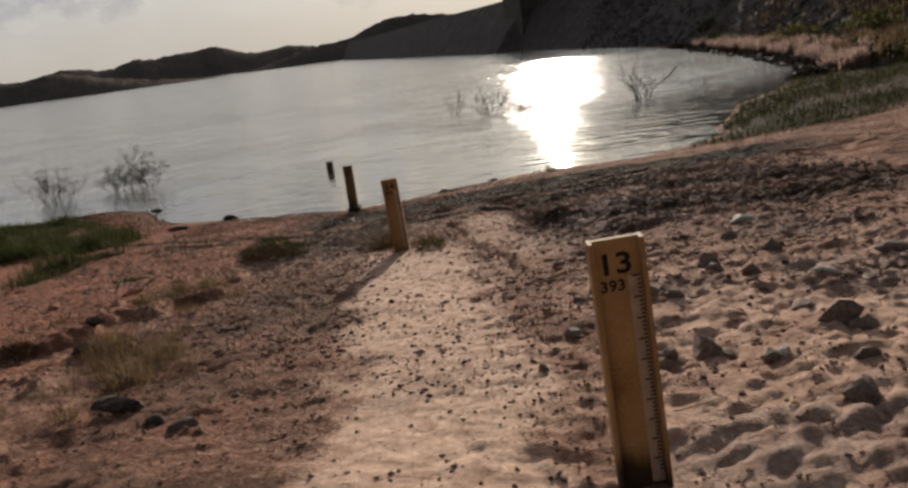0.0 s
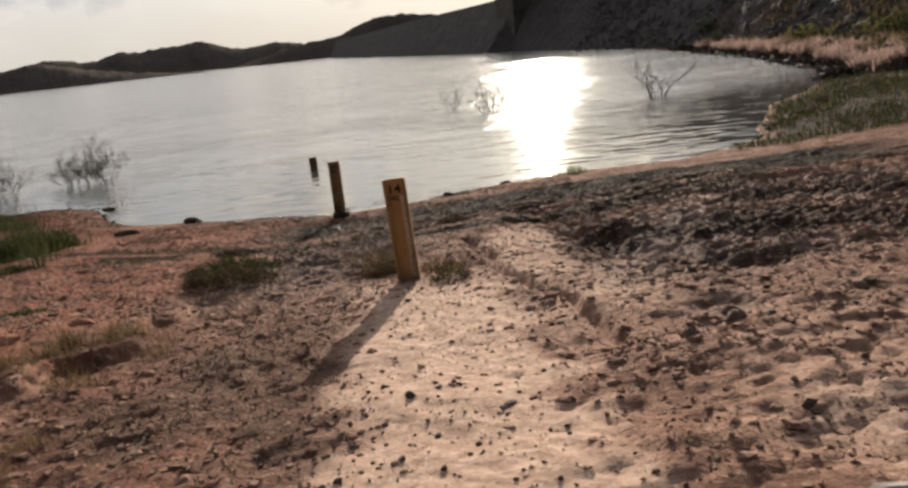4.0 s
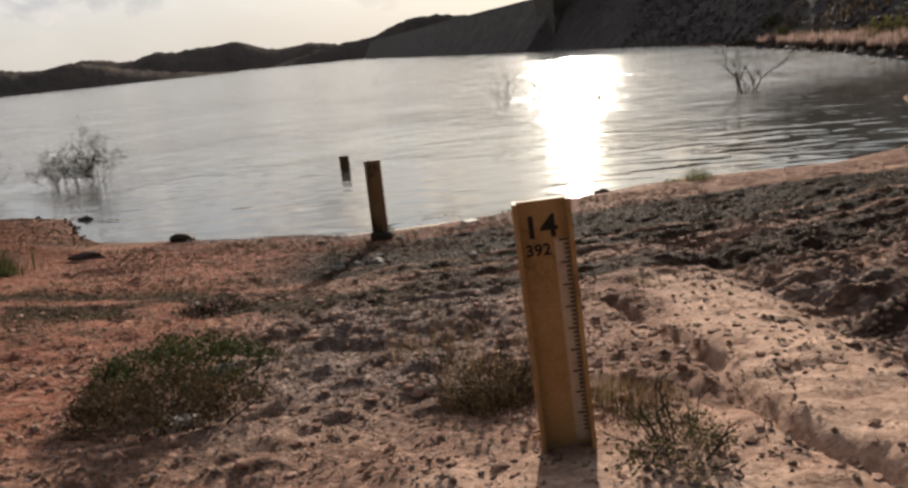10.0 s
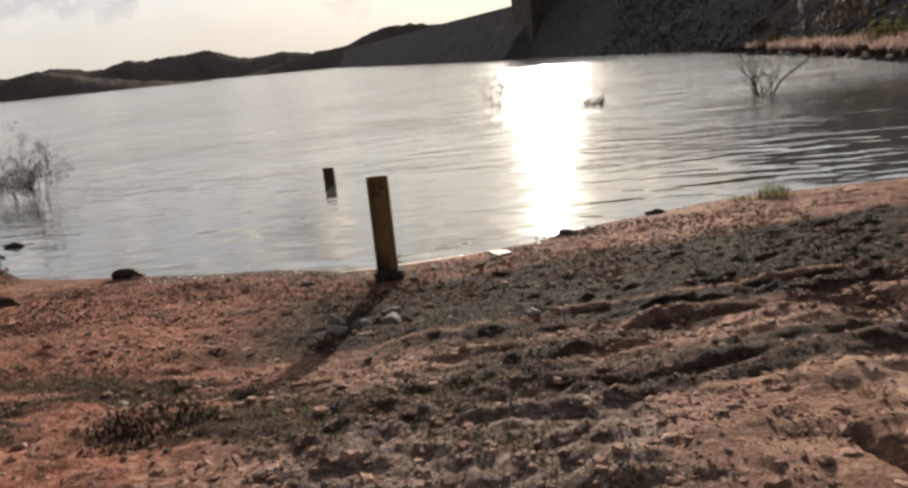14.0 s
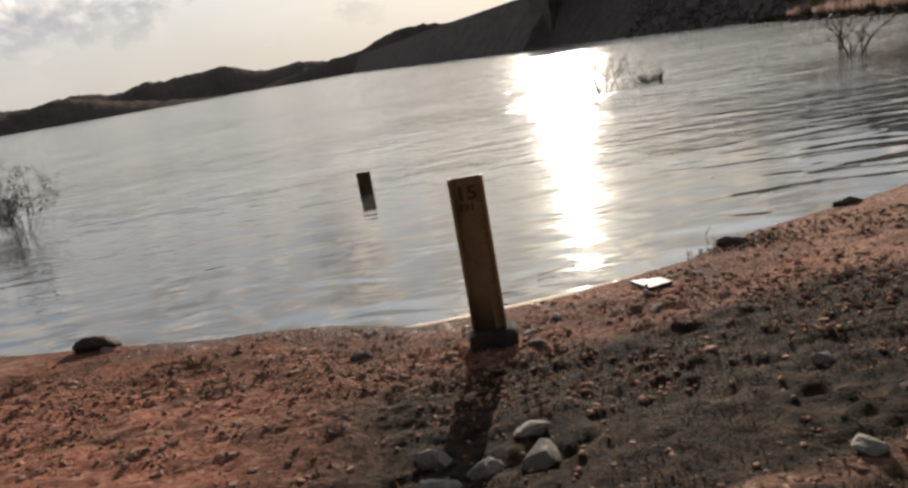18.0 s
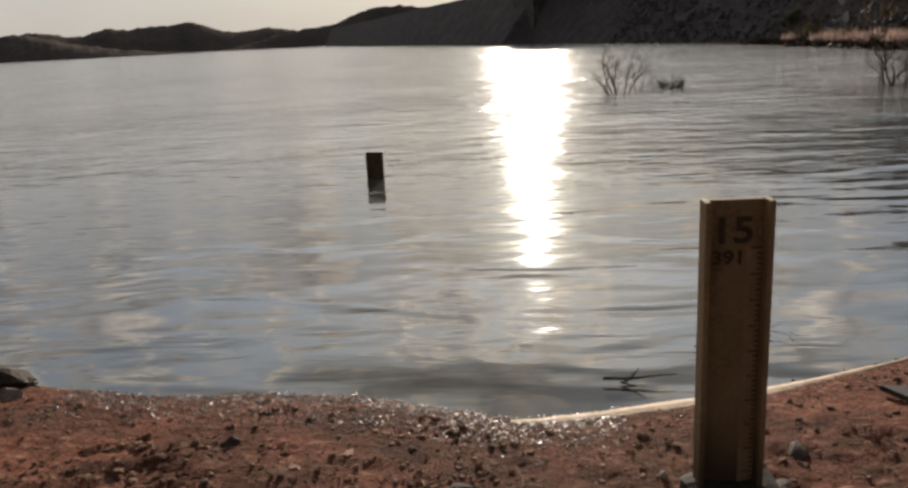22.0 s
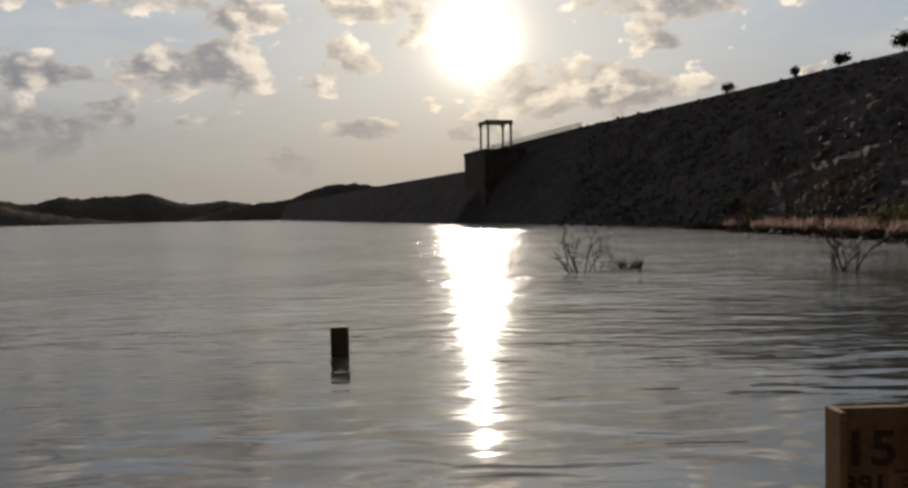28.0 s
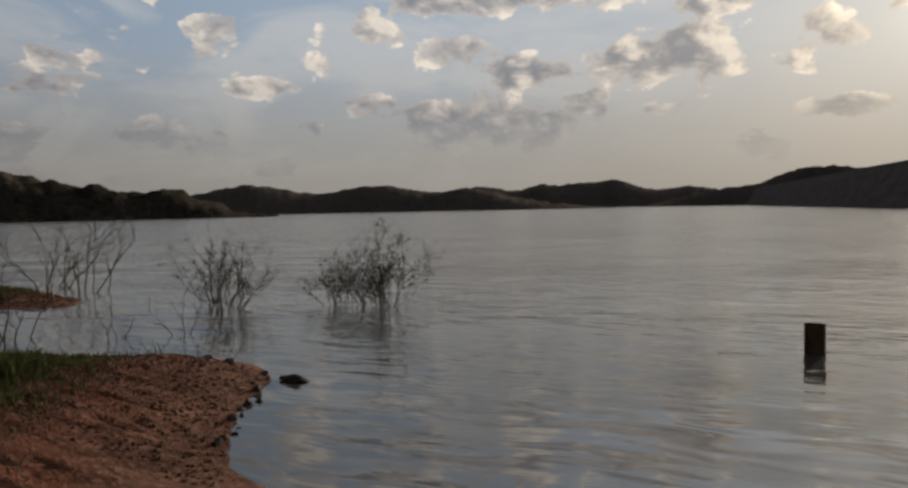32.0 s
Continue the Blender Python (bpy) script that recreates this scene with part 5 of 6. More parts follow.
def leafy_bush(label, x, y, rx, ry, tall, leaves, size, seed, mat="leafy"):
    """A low mound of small leaves on short stems, with gaps and an uneven outline."""
    z = height(x, y)
    t = tagged(empty("low_bush", x, y, z), label, "bush")
    r = random.Random(seed)
    tips = []
    for k in range(16):
        paths = []
        a = r.uniform(0, 6.283)
        d = math.sqrt(r.random()) * 0.8
        twig(r, Vector((d * rx * math.cos(a), d * ry * math.sin(a), -0.02)), Vector((math.cos(a) * 0.8, math.sin(a) * 0.8, 0.7)), tall * 1.3, 0.006, 1, paths, tips)
        mesh_object("stem", *tubes(paths), "twig", t)
    heads = [(r.uniform(-1, 1), r.uniform(-1, 1)) for k in range(60)]
    heads = [(a * rx, b * ry, tall * (1 - 0.75 * (a * a + b * b)) * r.uniform(0.45, 1.15)) for a, b in heads if a * a + b * b < 1.0]
    v, f = [], []
    for k in range(leaves):
        cx, cy, cz = r.choice(heads)
        q = Vector((cx + r.gauss(0, 0.055), cy + r.gauss(0, 0.055), max(0.0, cz * r.random() ** 0.5 + r.gauss(0, 0.02))))
        q.z += height_at(x + q.x, y + q.y) - z
        a, b = Vector((r.gauss(0, 1), r.gauss(0, 1), r.gauss(0, 0.8))).normalized(), Vector((r.gauss(0, 1), r.gauss(0, 1), r.gauss(0, 0.8))).normalized()
        s, o = size * r.uniform(0.5, 1.2), len(v)
        v += [q - a * s * 0.5, q + b * s * 0.3, q + a * s * 0.5, q - b * s * 0.3]
        f.append((o, o + 1, o + 2, o + 3))
    mesh_object("foliage", v, f, mat, t)
    return t


def height_at(x, y):
    """The slope alone, for small plants."""
    return 0.112 * (22.4 - y)


tuft("grass_tuft", "brown dry grass tuft beside a gauge post", "grass tuft", -2.46, 13.0, 0.30, 900, 0.16, 0.005, "wisp", 1.0, 22)
tuft("grass_tuft", "thin withered stalks in a dry tuft", "grass tuft", -2.56, 13.15, 0.30, 90, 0.36, 0.005, "wisp", 0.4, 26)
tuft("grass_tuft", "tall thin dry grass behind a gauge post", "grass tuft", -2.95, 14.2, 0.40, 90, 0.30, 0.005, "wisp", 0.5, 23, 1.6)
tuft("grass_tuft", "dry tuft behind a gauge post", "grass tuft", -1.75, 12.75, 0.28, 320, 0.22, 0.005, "wisp", 0.7, 25)
rw = random.Random(77)
for k in range(26):
    y = rw.uniform(4.6, 10.5)
    x = rw.gauss(-4.35 - 0.12 * (y - 6), 0.45)
    dry = rw.random() < 0.55
    tuft("grass_tuft", "yellowed dry grass tuft beside an eroded rut" if dry else "brown withered grass tuft beside an eroded rut", "grass tuft", x, y, rw.uniform(0.12, 0.26),
         rw.randint(70, 200), rw.uniform(0.12, 0.28), 0.005, "straw" if dry else "wisp", rw.uniform(0.7, 1.1), 300 + k)
for k, (x, y) in enumerate(((-3.5, 6.1), (-3.75, 6.5), (-4.05, 6.75), (-3.55, 6.95), (-4.3, 7.2), (-3.9, 7.3), (-3.3, 6.5), (-4.5, 7.7))):
    tuft("grass_tuft", "straggling yellow-brown weeds below a worn step of red soil", "grass tuft", x, y, rw.uniform(0.2, 0.34), rw.randint(150, 260), rw.uniform(0.22, 0.38), 0.006,
         ("straw", "wisp", "wisp")[k % 3], 0.8, 500 + k)
for k in range(16):
    x, y = rw.uniform(-6.5, 4), rw.uniform(13.5, 19.5)
    tuft("grass_tuft", "small withered grass tuft on stony soil", "grass tuft", x, y, rw.uniform(0.08, 0.2), rw.randint(30, 80), rw.uniform(0.06, 0.14), 0.005,
         "wisp", 1.1, 400 + k, 1.2)
tuft("shore_weed", "bright green weed at the water's edge", "weed", 0.75, 24.15, 0.28, 150, 0.38, 0.010, "fresh", 0.7, 29)
tuft("shore_weed", "small green weed at the water's edge", "weed", 0.3, 24.2, 0.2, 60, 0.16, 0.010, "fresh", 0.7, 30)
tuft("grass_tuft", "small green tuft on red soil", "grass tuft", -6.6, 12.2, 0.3, 500, 0.10, 0.012, "blade", 0.9, 31)
tuft("grass_tuft", "dark low tuft on red soil", "grass tuft", -5.4, 16.2, 0.4, 900, 0.10, 0.012, "litterblade", 1.0, 32, 1.3)


# ---- shrubs ----
def tubes(paths):
    """One mesh of four-sided tapering twigs. paths: lists of (point, radius)."""
    v, f = [], []
    for path in paths:
        start = len(v)
        for i, (q, r) in enumerate(path):
            d = (path[min(i + 1, len(path) - 1)][0] - path[max(i - 1, 0)][0]).normalized()
            a = d.cross(Vector((0.31, 0.95, 0.07))).normalized()
            b = d.cross(a)
            v += [q + a * r, q + b * r, q - a * r, q - b * r]
            if i:
                o = start + 4 * i
                f += [(o - 4 + k, o - 4 + (k + 1) % 4, o + (k + 1) % 4, o + k) for k in range(4)]
        o = start + 4 * (len(path) - 1)
        f.append((o, o + 1, o + 2, o + 3))
    return v, f


def twig(r, start, way, length, rad, level, paths, tips, wander=0.22):
    q, d, steps = start.copy(), way.normalized(), 5
    path = [(q.copy(), rad)]
    for i in range(steps):
        d = (d + Vector((r.gauss(0, wander), r.gauss(0, wander), r.gauss(0.05, wander * 0.6)))).normalized()
        q = q + d * length / steps
        path.append((q.copy(), rad * (1 - 0.75 * (i + 1) / steps)))
        if level > 0 and i >= 1 and r.random() < 0.75:
            out = (d + Vector((r.gauss(0, 0.75), r.gauss(0, 0.75), r.gauss(0.2, 0.3)))).normalized()
            twig(r, q, out, length * r.uniform(0.35, 0.6), rad * 0.55, level - 1, paths, tips, wander)
    paths.append(path)
    tips.append(q)


def shrub(label, x, y, z, tall, spread_, stems, seed, leaves=0, level=2, rad=0.012, mat="twig", name="dead_shrub", group="", size=0.05, category="shrub", leafmat="leaf"):
    r = random.Random(seed)
    t = tagged(empty(name, x, y, z), label, category, group)
    tips = []
    for k in range(stems):
        paths = []
        a = 6.283 * k / stems + r.uniform(-0.5, 0.5)
        foot = Vector((math.cos(a), math.sin(a), 0)) * spread_ * r.uniform(0.05, 0.4) + Vector((0, 0, -0.15))
        way = Vector((math.cos(a) * spread_ * r.uniform(0.3, 1.2) / tall, math.sin(a) * spread_ * r.uniform(0.3, 1.2) / tall, 1))
        twig(r, foot, way, tall * r.uniform(0.6, 1.1), rad * r.uniform(0.7, 1.2), level, paths, tips)
        v, f = tubes(paths)
        mesh_object("stem", v, f, mat, t)
    if leaves:
        v, f = [], []
        for k in range(leaves):
            q = r.choice(tips) + Vector((r.gauss(0, 0.04), r.gauss(0, 0.04), r.gauss(0, 0.05)))
            a, b = Vector((r.gauss(0, 1), r.gauss(0, 1), r.gauss(0, 1))).normalized(), Vector((r.gauss(0, 1), r.gauss(0, 1), r.gauss(0, 1))).normalized()
            s = size * r.uniform(0.5, 1.1)
            o = len(v)
            v += [q - a * s * 0.5, q + b * s * 0.28, q + a * s * 0.5, q - b * s * 0.28]
            f.append((o, o + 1, o + 2, o + 3))
        mesh_object("leaves", v, f, leafmat, t)
    return t


leafy_bush("low spreading green bush on gravelly soil", -4.62, 13.75, 0.60, 0.62, 0.27, 5200, 0.036, 121)
leafy_bush("low withered olive-brown bush against a green one", -4.40, 13.05, 0.55, 0.50, 0.26, 5600, 0.030, 125, "brownleaf")
leafy_bush("low withered brown bush beside a gauge post", -2.46, 13.05, 0.25, 0.36, 0.20, 2400, 0.026, 123, "brownleaf")
leafy_bush("small low green bush beside a gauge post", -1.62, 12.1, 0.22, 0.40, 0.17, 1800, 0.024, 122, "olive")
MAT["lightleaf"] = pebble_material("yellow_green_leaves", (0.07, 0.075, 0.022), (0.22, 0.20, 0.07), 0.3)
WS = "half-drowned shrubs in the lake"
shrub("bare half-drowned shrub with dark withered leaves", -16.75, 31.9, 0, 0.95, 0.7, 16, 1, 1900, group=WS)
shrub("bare half-drowned shrub with dark withered leaves", -16.1, 32.2, 0, 0.9, 0.6, 15, 2, 1700, group=WS)
shrub("taller half-drowned shrub with dark leaf clumps", -15.4, 31.8, 0, 1.2, 0.65, 16, 3, 2600, group=WS)
shrub("small dark shrub far out in the lake", -21.6, 43, 0, 0.8, 0.4, 6, 4, 120, group=WS)
shrub("thin leafless stems rising from the lake", -18.4, 30.4, 0, 1.25, 0.8, 18, 5, 1100, 1, group=WS)
shrub("thin leafless stems rising from the lake", -19.3, 31.0, 0, 1.15, 0.8, 18, 6, 1500, 1, group=WS)
shrub("forked bare sapling rising from the lake", -16.5, 27.7, 0, 0.95, 0.35, 3, 7, 0, 1, group=WS)
shrub("low bare twigs beside the spit", -17.2, 26.9, 0, 0.5, 0.3, 4, 8, 0, 1, group=WS)
shrub("forked bare sapling in the shallows", -18.6, 26.0, 0, 1.35, 0.7, 4, 9, 0, 2, 0.016, group=WS)
shrub("thin bare sapling in the shallows", -19.2, 25.8, 0, 1.1, 0.4, 2, 10, 0, 1, group=WS)
shrub("large bare shrub rising from the shallows", -24.6, 31.4, 0, 2.3, 1.3, 8, 11, 0, 2, 0.022, group=WS)
shrub("large bare shrub beside the far bank", -26.6, 31.8, 0, 2.0, 1.2, 6, 12, 0, 2, 0.022, group=WS)
shrub("forked bare shrub standing in the lake", -1.7, 44.3, 0, 1.5, 0.9, 9, 13, 420, 2, 0.026, group=WS)
shrub("forked bare shrub standing in the lake", -0.9, 45.0, 0, 1.1, 0.5, 4, 14, 40, 2, 0.014, group=WS)
shrub("dark low tangle of drowned branches", 0.25, 45.8, 0, 0.45, 0.8, 22, 15, 900, 2, 0.022, group=WS)
shrub("thin pale leafless shrub in the lake", -3.7, 47.5, 0, 1.35, 0.7, 11, 16, 260, 2, 0.01, group=WS)
shrub("dark forked shrub standing in the lake", 6.3, 43.3, 0, 1.6, 0.9, 8, 17, 420, 2, 0.032, group=WS)
shrub("low dark twigs far out in the lake", 10.4, 48.0, 0, 0.5, 0.5, 5, 18, 40, 1, group=WS)
shrub("short twigs above the water", -0.7, 40.0, 0, 0.35, 0.3, 3, 19, 0, 1, 0.007, group=WS)
shrub("tall thin dry weed on red soil", -5.55, 10.0, height(-5.55, 10.0), 0.75, 0.35, 5, 20, 160, 1, 0.006, "drift", "dry_weed", "", 0.03, "weed")
shrub("yellowing weed beside an eroded rut", -4.35, 7.7, height(-4.35, 7.7), 0.6, 0.5, 7, 21, 260, 1, 0.006, "drift", "dry_weed", "", 0.03, "weed")
shrub("bare dry seedling on gravel", -2.85, 13.55, height(-2.85, 13.55), 0.34, 0.12, 3, 22, 90, 1, 0.005, "drift", "dry_weed", "", 0.028, "weed")
shrub("bare dry seedling on gravel", -2.66, 14.9, height(-2.66, 14.9), 0.34, 0.12, 3, 23, 70, 1, 0.005, "drift", "dry_weed", "", 0.028, "weed")
shrub("dead twiggy weed on stony soil", -0.25, 8.6, height(-0.25, 8.6), 0.3, 0.3, 5, 24, 0, 1, 0.005, "drift", "dry_weed", "", 0.03, "weed")
shrub("pale bare roots beside a dark stone", -2.62, 23.0, height(-2.62, 23.0), 0.3, 0.5, 6, 25, 0, 1, 0.007, "drift", "dry_weed", "", 0.03, "weed")


def driftwood(label, x, y, z, length, yaw, seed, rad=0.012, mat="drift", forks=2):
    r = random.Random(seed)
    t = tagged(empty("driftwood", x, y, z, yaw), label, "driftwood")
    t.scale.z = 0.5
    paths, tips = [], []
    twig(r, Vector((-length / 2, 0, rad * 3)), Vector((1, 0, 0.02)), length, rad, 0, paths, tips, 0.12)
    mesh_object("stick", *tubes(paths), mat, t)
    for k in range(forks):
        paths = []
        twig(r, Vector((length * r.uniform(-0.3, 0.2), 0, rad)), Vector((0.6, r.choice((-1, 1)) * 0.7, 0.25)), length * 0.4, rad * 0.6, 0, paths, tips, 0.15)
        mesh_object("side_branch", *tubes(paths), mat, t)


driftwood("dark forked stick floating by the shore", -4.75, 22.44, 0.004, 0.42, -8, 31, 0.022, "twig")
driftwood("thin branch lying in the shallows", -4.15, 23.05, 0.01, 0.40, 30, 32, 0.009, "twig")
driftwood("curved branch lying in the shallows", -3.75, 23.2, 0.01, 0.5, -20, 33, 0.009, "twig")
plank = empty("slab", -3.38, 22.03, height(-3.38, 22.03) + 0.014, -14, (2, -3))
tagged(plank, "thin dark wet slab lying flat on the shore", "slab")
bm = bmesh.new()
low = [bm.verts.new(q) for q in ((-0.19, 0.08, -0.012), (0.0, -0.15, -0.014), (0.18, -0.06, -0.012), (0.08, 0.08, -0.012))]
high = [bm.verts.new((q.co.x * 0.97, q.co.y * 0.95, q.co.z + 0.03)) for q in low]
bm.faces.new(high)
bm.faces.new(low[::-1])
for k in range(4):
    bm.faces.new((low[k], low[(k + 1) % 4], high[(k + 1) % 4], high[k]))
part("stone", bm, "slab", plank)
# a thin ribbon whose pale colour stands for the wet edge reflecting sky
xs = np.arange(-5.5, -3.0, 0.03)
ys = np.linspace(21.6, 23.8, 441)
hs = land(np.repeat(xs, 441), np.tile(ys, len(xs)))[0].reshape(len(xs), 441)
ys = np.convolve(np.pad([ys[np.argmax(row < 0.004)] for row in hs], 4, mode="edge"), np.ones(9) / 9, "valid")
v, f = [], []
for k, (x, y) in enumerate(zip(xs, ys)):
    w = (0.018 if k < 55 else 0.009) + 0.045 * float(fbm(np.array([x * 3.0]), np.array([2.0]), 3, 55)[0]) * min(1, k / 12, (len(xs) - k) / 40)
    g = land(np.array([x] * 2), np.array([y - 2.2 * w, y - 0.8 * w]))[0]
    v += [(x, y - 2.2 * w, g[0] - 0.004), (x, y - 0.8 * w, g[1] + 0.006), (x, y + 0.5 * w, 0.007), (x, y + 1.1 * w, -0.02)]
    if k:
        f += [(4 * k - 4 + j, 4 * k - 3 + j, 4 * k + 1 + j, 4 * k + j) for j in range(3)]
tagged(mesh_object("sand_rim", v, f, "sand", smooth=True), "narrow rim at the waterline, coloured pale for its wet sheen", "sand", kind="structure")
p = spread(2600, -8.5, -1.5, 19.6, 23.2, lambda x, y: ease(shore_distance(x, y), 0.15, 0.5) * ease(fbm(x * 1.4, y * 1.4, 3, 109), 0.42, 0.62))
blades("dead_leaves", "wisp", "curled dead leaves and bark bits on damp sand", "debris", p, 0.05, 0.016, 1.9, seed=18)
p = spread(20000, -9.0, 0.5, 19.4, 23.6, lambda x, y: ease(shore_distance(x, y), 0.05, 0.25) * (0.15 + 0.85 * ease(fbm(x * 1.2, y * 1.2, 3, 111), 0.45, 0.62)))
clutter("beach_grit", "grit", "brown grit and small stones on the damp shore", "grit", p, 0.006 + 0.042 * R.rand(len(p)) ** 2.5, 0.7, 8)
p = np.stack([R.normal(-2.35, 0.26, 700), R.normal(23.05, 0.16, 700)], 1)
blades("drift_litter", "litterblade", "heap of dead leaves and roots at the waterline", "debris", p, 0.06, 0.016, 1.4, seed=15)
p = np.stack([R.normal(-2.4, 0.7, 220), R.normal(22.7, 0.35, 220)], 1)
clutter("debris", "clod", "broken bits of bark and soil at the waterline", "debris", p, 0.005 + 0.016 * R.rand(len(p)) ** 2, 0.6, 43)
p = spread(7000, -16.5, -10.3, 22.6, 26.0, lambda x, y: ease(shore_distance(x, y), 0.02, 0.2))
clutter("spit_gravel", "spitclod", "loose gravel and clods on the red spit", "gravel", p, 0.010 + 0.035 * R.rand(len(p)) ** 2, 0.65, 44)
p = spread(1500, -29.5, -21.4, 27.4, 31.2, lambda x, y: ease(shore_distance(x, y), 0.05, 0.3))
clutter("islet_gravel", "spitclod", "loose gravel and clods on the low red islet", "gravel", p, 0.02 + 0.10 * R.rand(len(p)) ** 2, 0.65, 45)
p = spread(5000, -29.5, -21.6, 27.4, 33.0, lambda x, y: ease(shore_distance(x, y), 0.1, 0.5) * ease(fbm(x * 0.8, y * 0.8, 3, 117), 0.42, 0.55))
blades("islet_grass", "blade", "low dark grass on the red islet", "grass", p, 0.22, 0.02, 0.8, seed=19)
for i, (x, y, l, a) in enumerate(((-3.1, 9.0, 0.5, 60), (-2.7, 8.2, 0.35, 20), (-3.3, 10.4, 0.5, 75), (-2.6, 11.0, 0.4, 110), (0.9, 4.2, 0.5, 5), (-3.0, 7.4, 0.6, 65), (-5.5, 21.2, 0.3, 30), (-6.7, 20.0, 0.4, 10), (-7.4, 19.2, 0.3, 160))):
    driftwood("thin dead stick on the bare soil", x, y, height(x, y) + 0.005, l, a, 40 + i, 0.008)

# ---- the dam's face and the bank below it ----
k = R.rand(6500, 2)
toe, top = stretched(TOE, 500), stretched(CREST, 500)
i = (k[:, 0] ** 0.9 * 330 + 100).astype(int)
q = k[:, 1] ** 1.3
p = np.stack([toe[i, 0] * (1 - q) + top[i, 0] * q, toe[i, 1] * (1 - q) + top[i, 1] * q, -1.5 + (top[i, 2] + 1.5) * q], 1)
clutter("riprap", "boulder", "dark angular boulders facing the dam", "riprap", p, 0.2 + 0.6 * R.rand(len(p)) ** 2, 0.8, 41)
def bank_line(n, lo, hi, seed):
    """Points along the water's edge below the dam, a given way inland."""
    r = np.random.RandomState(seed)
    line = along(SHORE[SHORE.index((13.9, 43.4)):SHORE.index((17.0, 110)) + 1], 400)
    k = (r.rand(n) ** 1.4 * 330).astype(int)
    step = line[np.minimum(k + 1, 399)] - line[k]
    out = np.stack([step[:, 1], -step[:, 0]], 1) / np.hypot(*step.T)[:, None]
    return line[k] + out * r.uniform(lo, hi, n)[:, None]


def slope_height(p):
    """The ground below the dam, or the dam's own face where that stands higher."""
    x, y = p[:, 0], p[:, 1]
    d, e = segment_distance(x, y, TOE), segment_distance(x, y, [q[:2] for q in CREST])
    inner = np.interp(y, [b for a, b in TOE], [a for a, b in TOE]) < x
    return np.maximum(land(x, y)[0], np.where(inner, -1.5 + 20.4 * d / (d + e), -2.0))


p = bank_line(20000, 0.9, 3.6, 5)
p = p[(fbm(p[:, 0] * 1.1, p[:, 1] * 0.5, 3, 105) > 0.53) & (p[:, 1] < 94 + 3 * p[:, 0] - 60)]
blades("toe_grass", "pinkblade", "pinkish dry grass along the dam's foot", "grass", p, 0.5 + 0.9 * fbm(p[:, 0] * 0.8, p[:, 1] * 0.8, 2, 113), 0.06, 0.6, seed=12, foot=slope_height(p))
p = bank_line(5000, 0.1, 1.7, 6)
blades("reed_fringe", "litterblade", "dark withered reeds along the water below the dam", "reeds", p, 0.55, 0.07, 0.8, seed=13, foot=slope_height(p))
p = bank_line(9000, 2.5, 14.0, 7)
p = p[fbm(p[:, 0] * 0.4, p[:, 1] * 0.4, 3, 107) > 0.50]
blades("slope_grass", "straw", "straw-coloured grass on the dam's lower slope", "grass", p, 1.0, 0.09, 0.6, seed=14, foot=slope_height(p))
rb = random.Random(9)
spots = [(23.6, 69.0), (22.9, 71.5), (24.6, 63.2), (25.2, 60.0)] + [tuple(q) for q in bank_line(18, 2.5, 9.0, 8)]
for n_, (x, y) in enumerate(spots):
    light = n_ < 4
    s = rb.uniform(1.1, 1.7) if n_ < 4 else rb.uniform(0.6, 1.2)
    shrub("yellow-green bush on the bank below the dam" if light else "dense dark green bush below the dam", x, y, max(float(slope_height(np.array([[x, y]]))[0]), 0.0), s, s * 0.9, 7, 60 + n_, 520, 2, 0.025,
          "twig", "bank_bush", "bushes below the dam", 0.2, leafmat="lightleaf" if light else "leafy")
p = bank_line(340, -0.5, 4.5, 10)
p = np.concatenate([p, slope_height(p)[:, None]], 1)
clutter("bank_rocks", "boulder", "broken rocks along the water below the dam", "rocks", p, R.uniform(0.25, 0.8, len(p)), 0.7, 42)


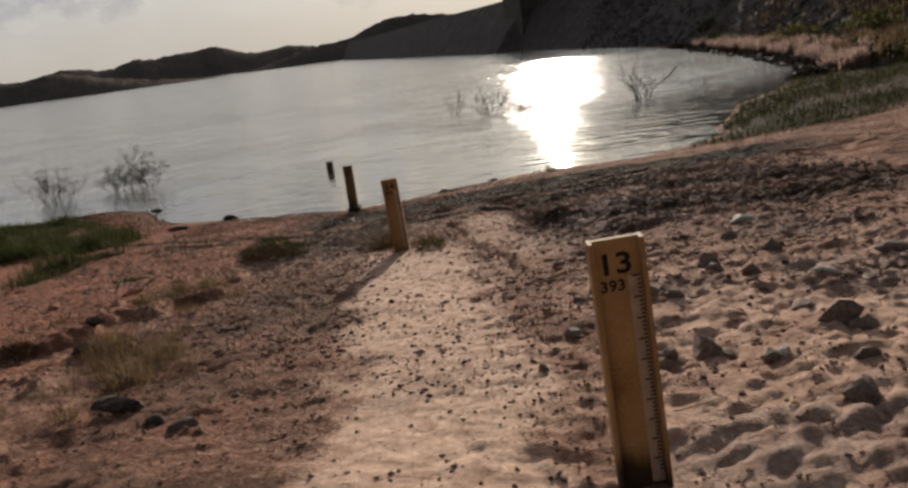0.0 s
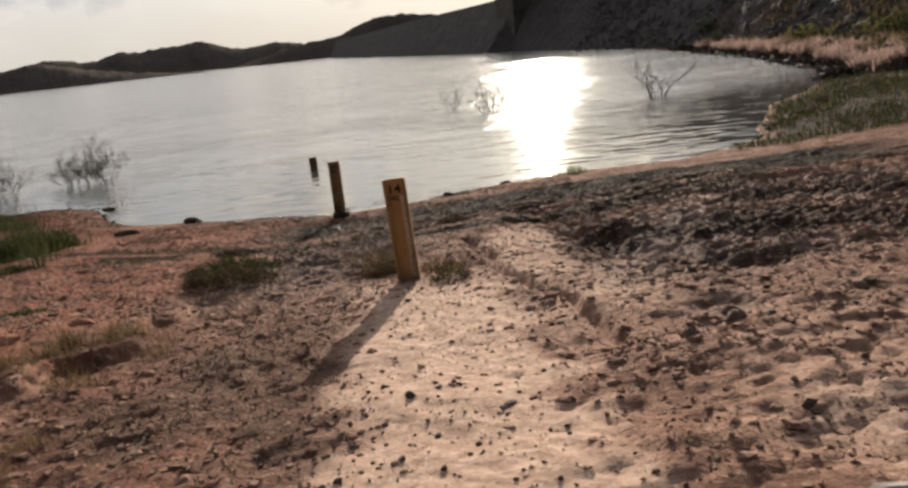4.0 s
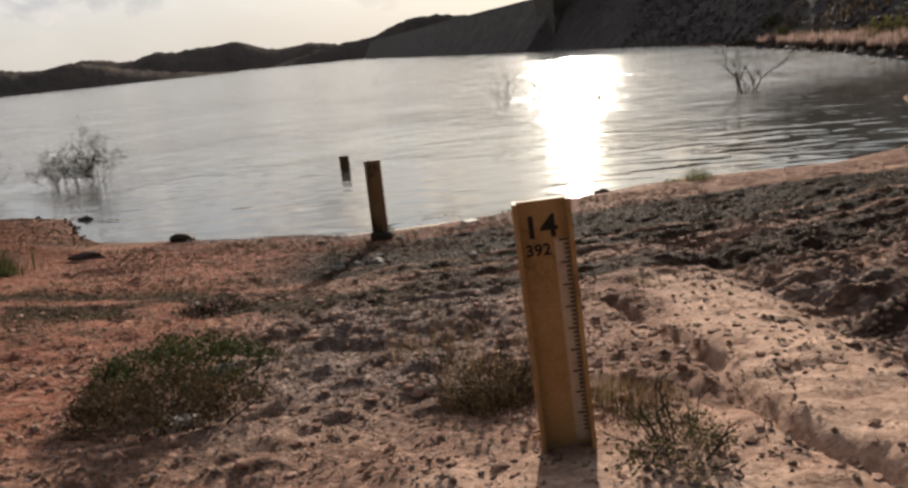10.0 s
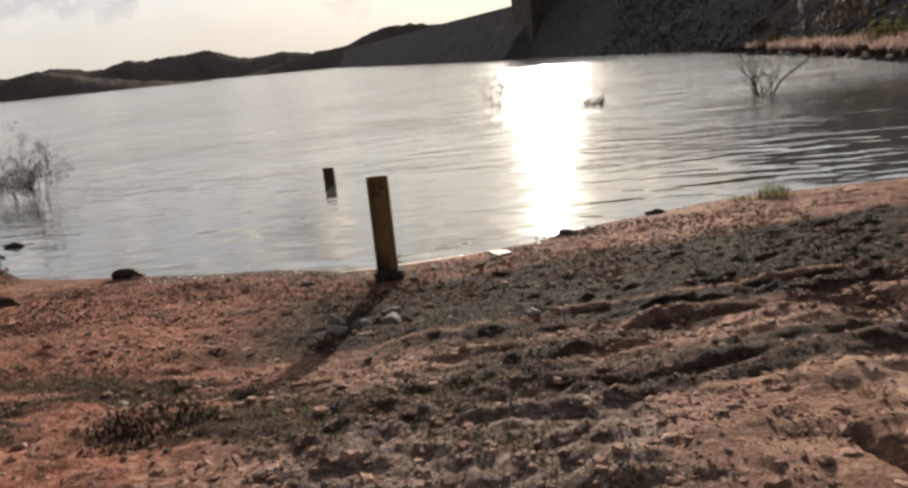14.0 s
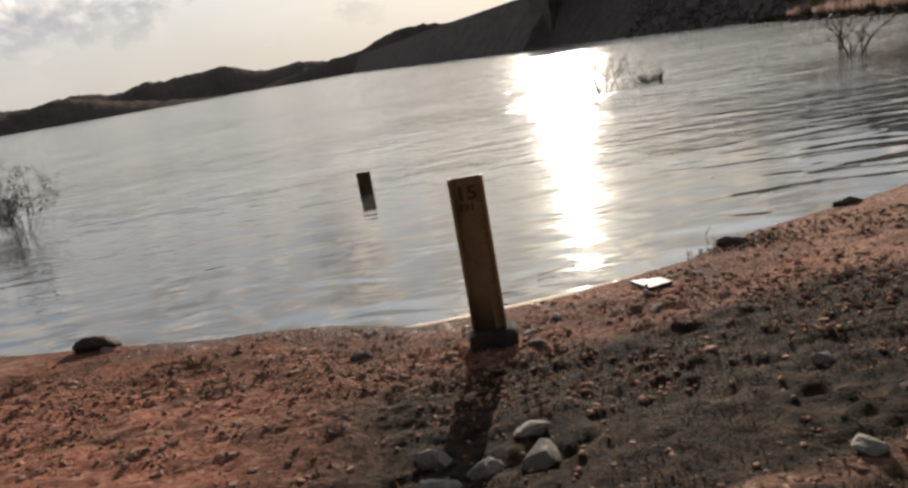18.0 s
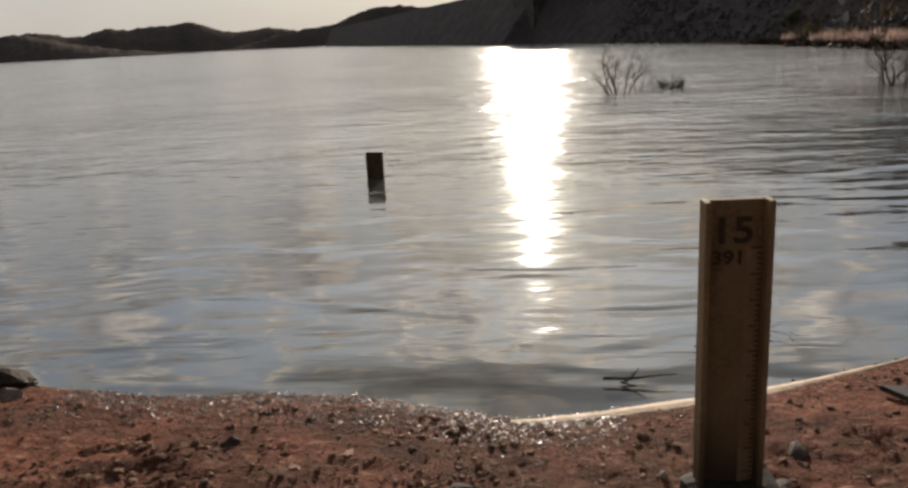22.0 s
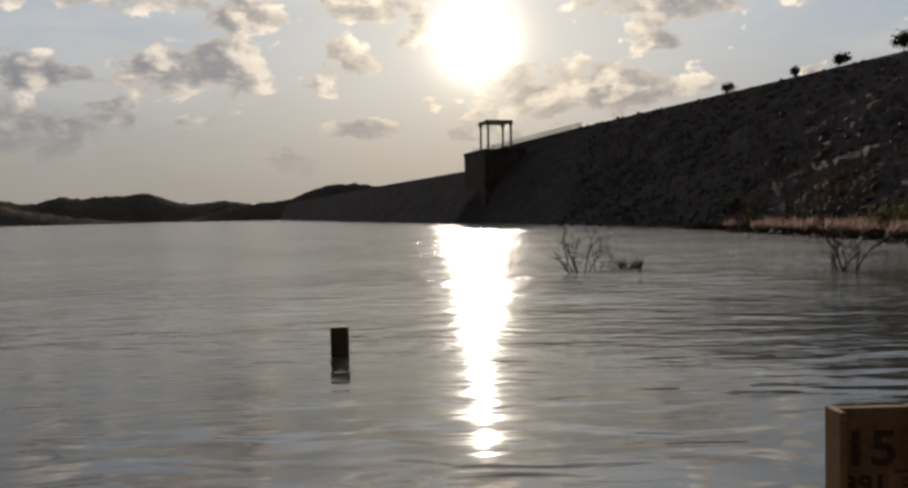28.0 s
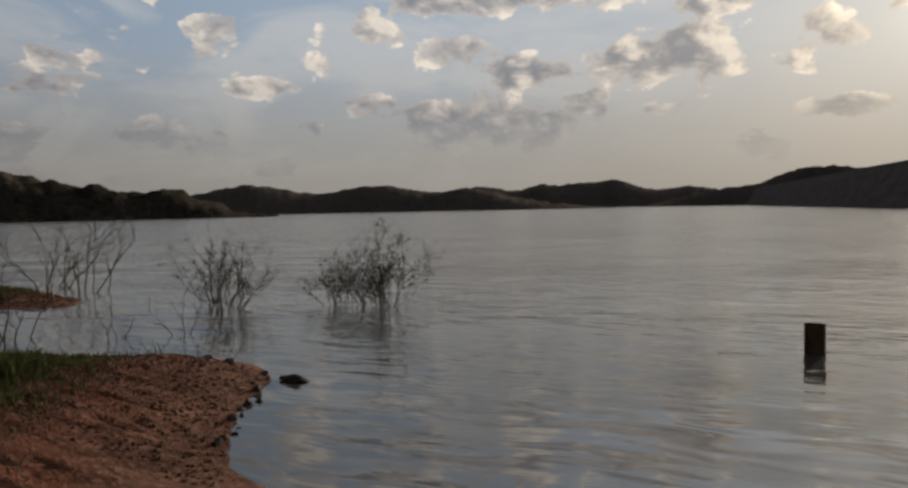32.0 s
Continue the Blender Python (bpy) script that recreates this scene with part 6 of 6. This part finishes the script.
def crest_tree(x, y, z, s, seed):
    r = random.Random(seed)
    t = tagged(empty("crest_tree", x, y, z), "small dark rounded tree on the dam's crest", "tree", "trees on the dam's crest")
    paths, tips = [], []
    twig(r, Vector((0, 0, -0.3)), Vector((0, 0, 1)), s, 0.12 * s / 2, 0, paths, tips, 0.08)
    mesh_object("trunk", *tubes(paths), "twig", t)
    for k in range(5):
        paths = []
        twig(r, Vector((0, 0, s * r.uniform(0.4, 0.7))), Vector((r.gauss(0, 1), r.gauss(0, 1), 0.8)), s * 0.6, 0.05 * s / 2, 1, paths, tips)
        mesh_object("limb", *tubes(paths), "twig", t)
    v, f = [], []
    for k in range(900):
        c = r.choice(tips) if r.random() < 0.7 else Vector((0, 0, s * 0.85))
        q = c + Vector((r.gauss(0, 0.22), r.gauss(0, 0.22), r.gauss(0, 0.2))) * s
        a, b = Vector((r.gauss(0, 1), r.gauss(0, 1), r.gauss(0, 1))).normalized(), Vector((r.gauss(0, 1), r.gauss(0, 1), r.gauss(0, 1))).normalized()
        w, o = 0.16 * s * r.uniform(0.5, 1), len(v)
        v += [q - a * w, q + b * w * 0.5, q + a * w, q - b * w * 0.5]
        f.append((o, o + 1, o + 2, o + 3))
    mesh_object("crown", v, f, "leaf", t)


for x, y, s, sd in ((36.4, 139.3, 1.2, 3), (40.6, 125.8, 1.0, 4), (42.9, 118.3, 1.3, 5), (45.7, 109.4, 1.6, 6)):
    crest_tree(x, y, 18.8, s, sd)
for k in range(16):
    u = k / 15
    x, y = -11.0 - 1.9 * u + rnd.uniform(-0.1, 0.12), 23.3 + 2.5 * u
    stone(x + 0.05, y, rnd.uniform(0.05, 0.12), rnd.choice(("darkrock", "rock")), "small dark stone along the spit's edge", "spit stones", z=max(height(x, y), -0.02))
for x, y, s in ((-14.2, 26.1, 0.16), (-14.9, 25.95, 0.13), (-13.6, 25.9, 0.12), (-16.0, 25.5, 0.14)):
    stone(x, y, s, "rock", "small stone on the crest of the spit", "spit stones")
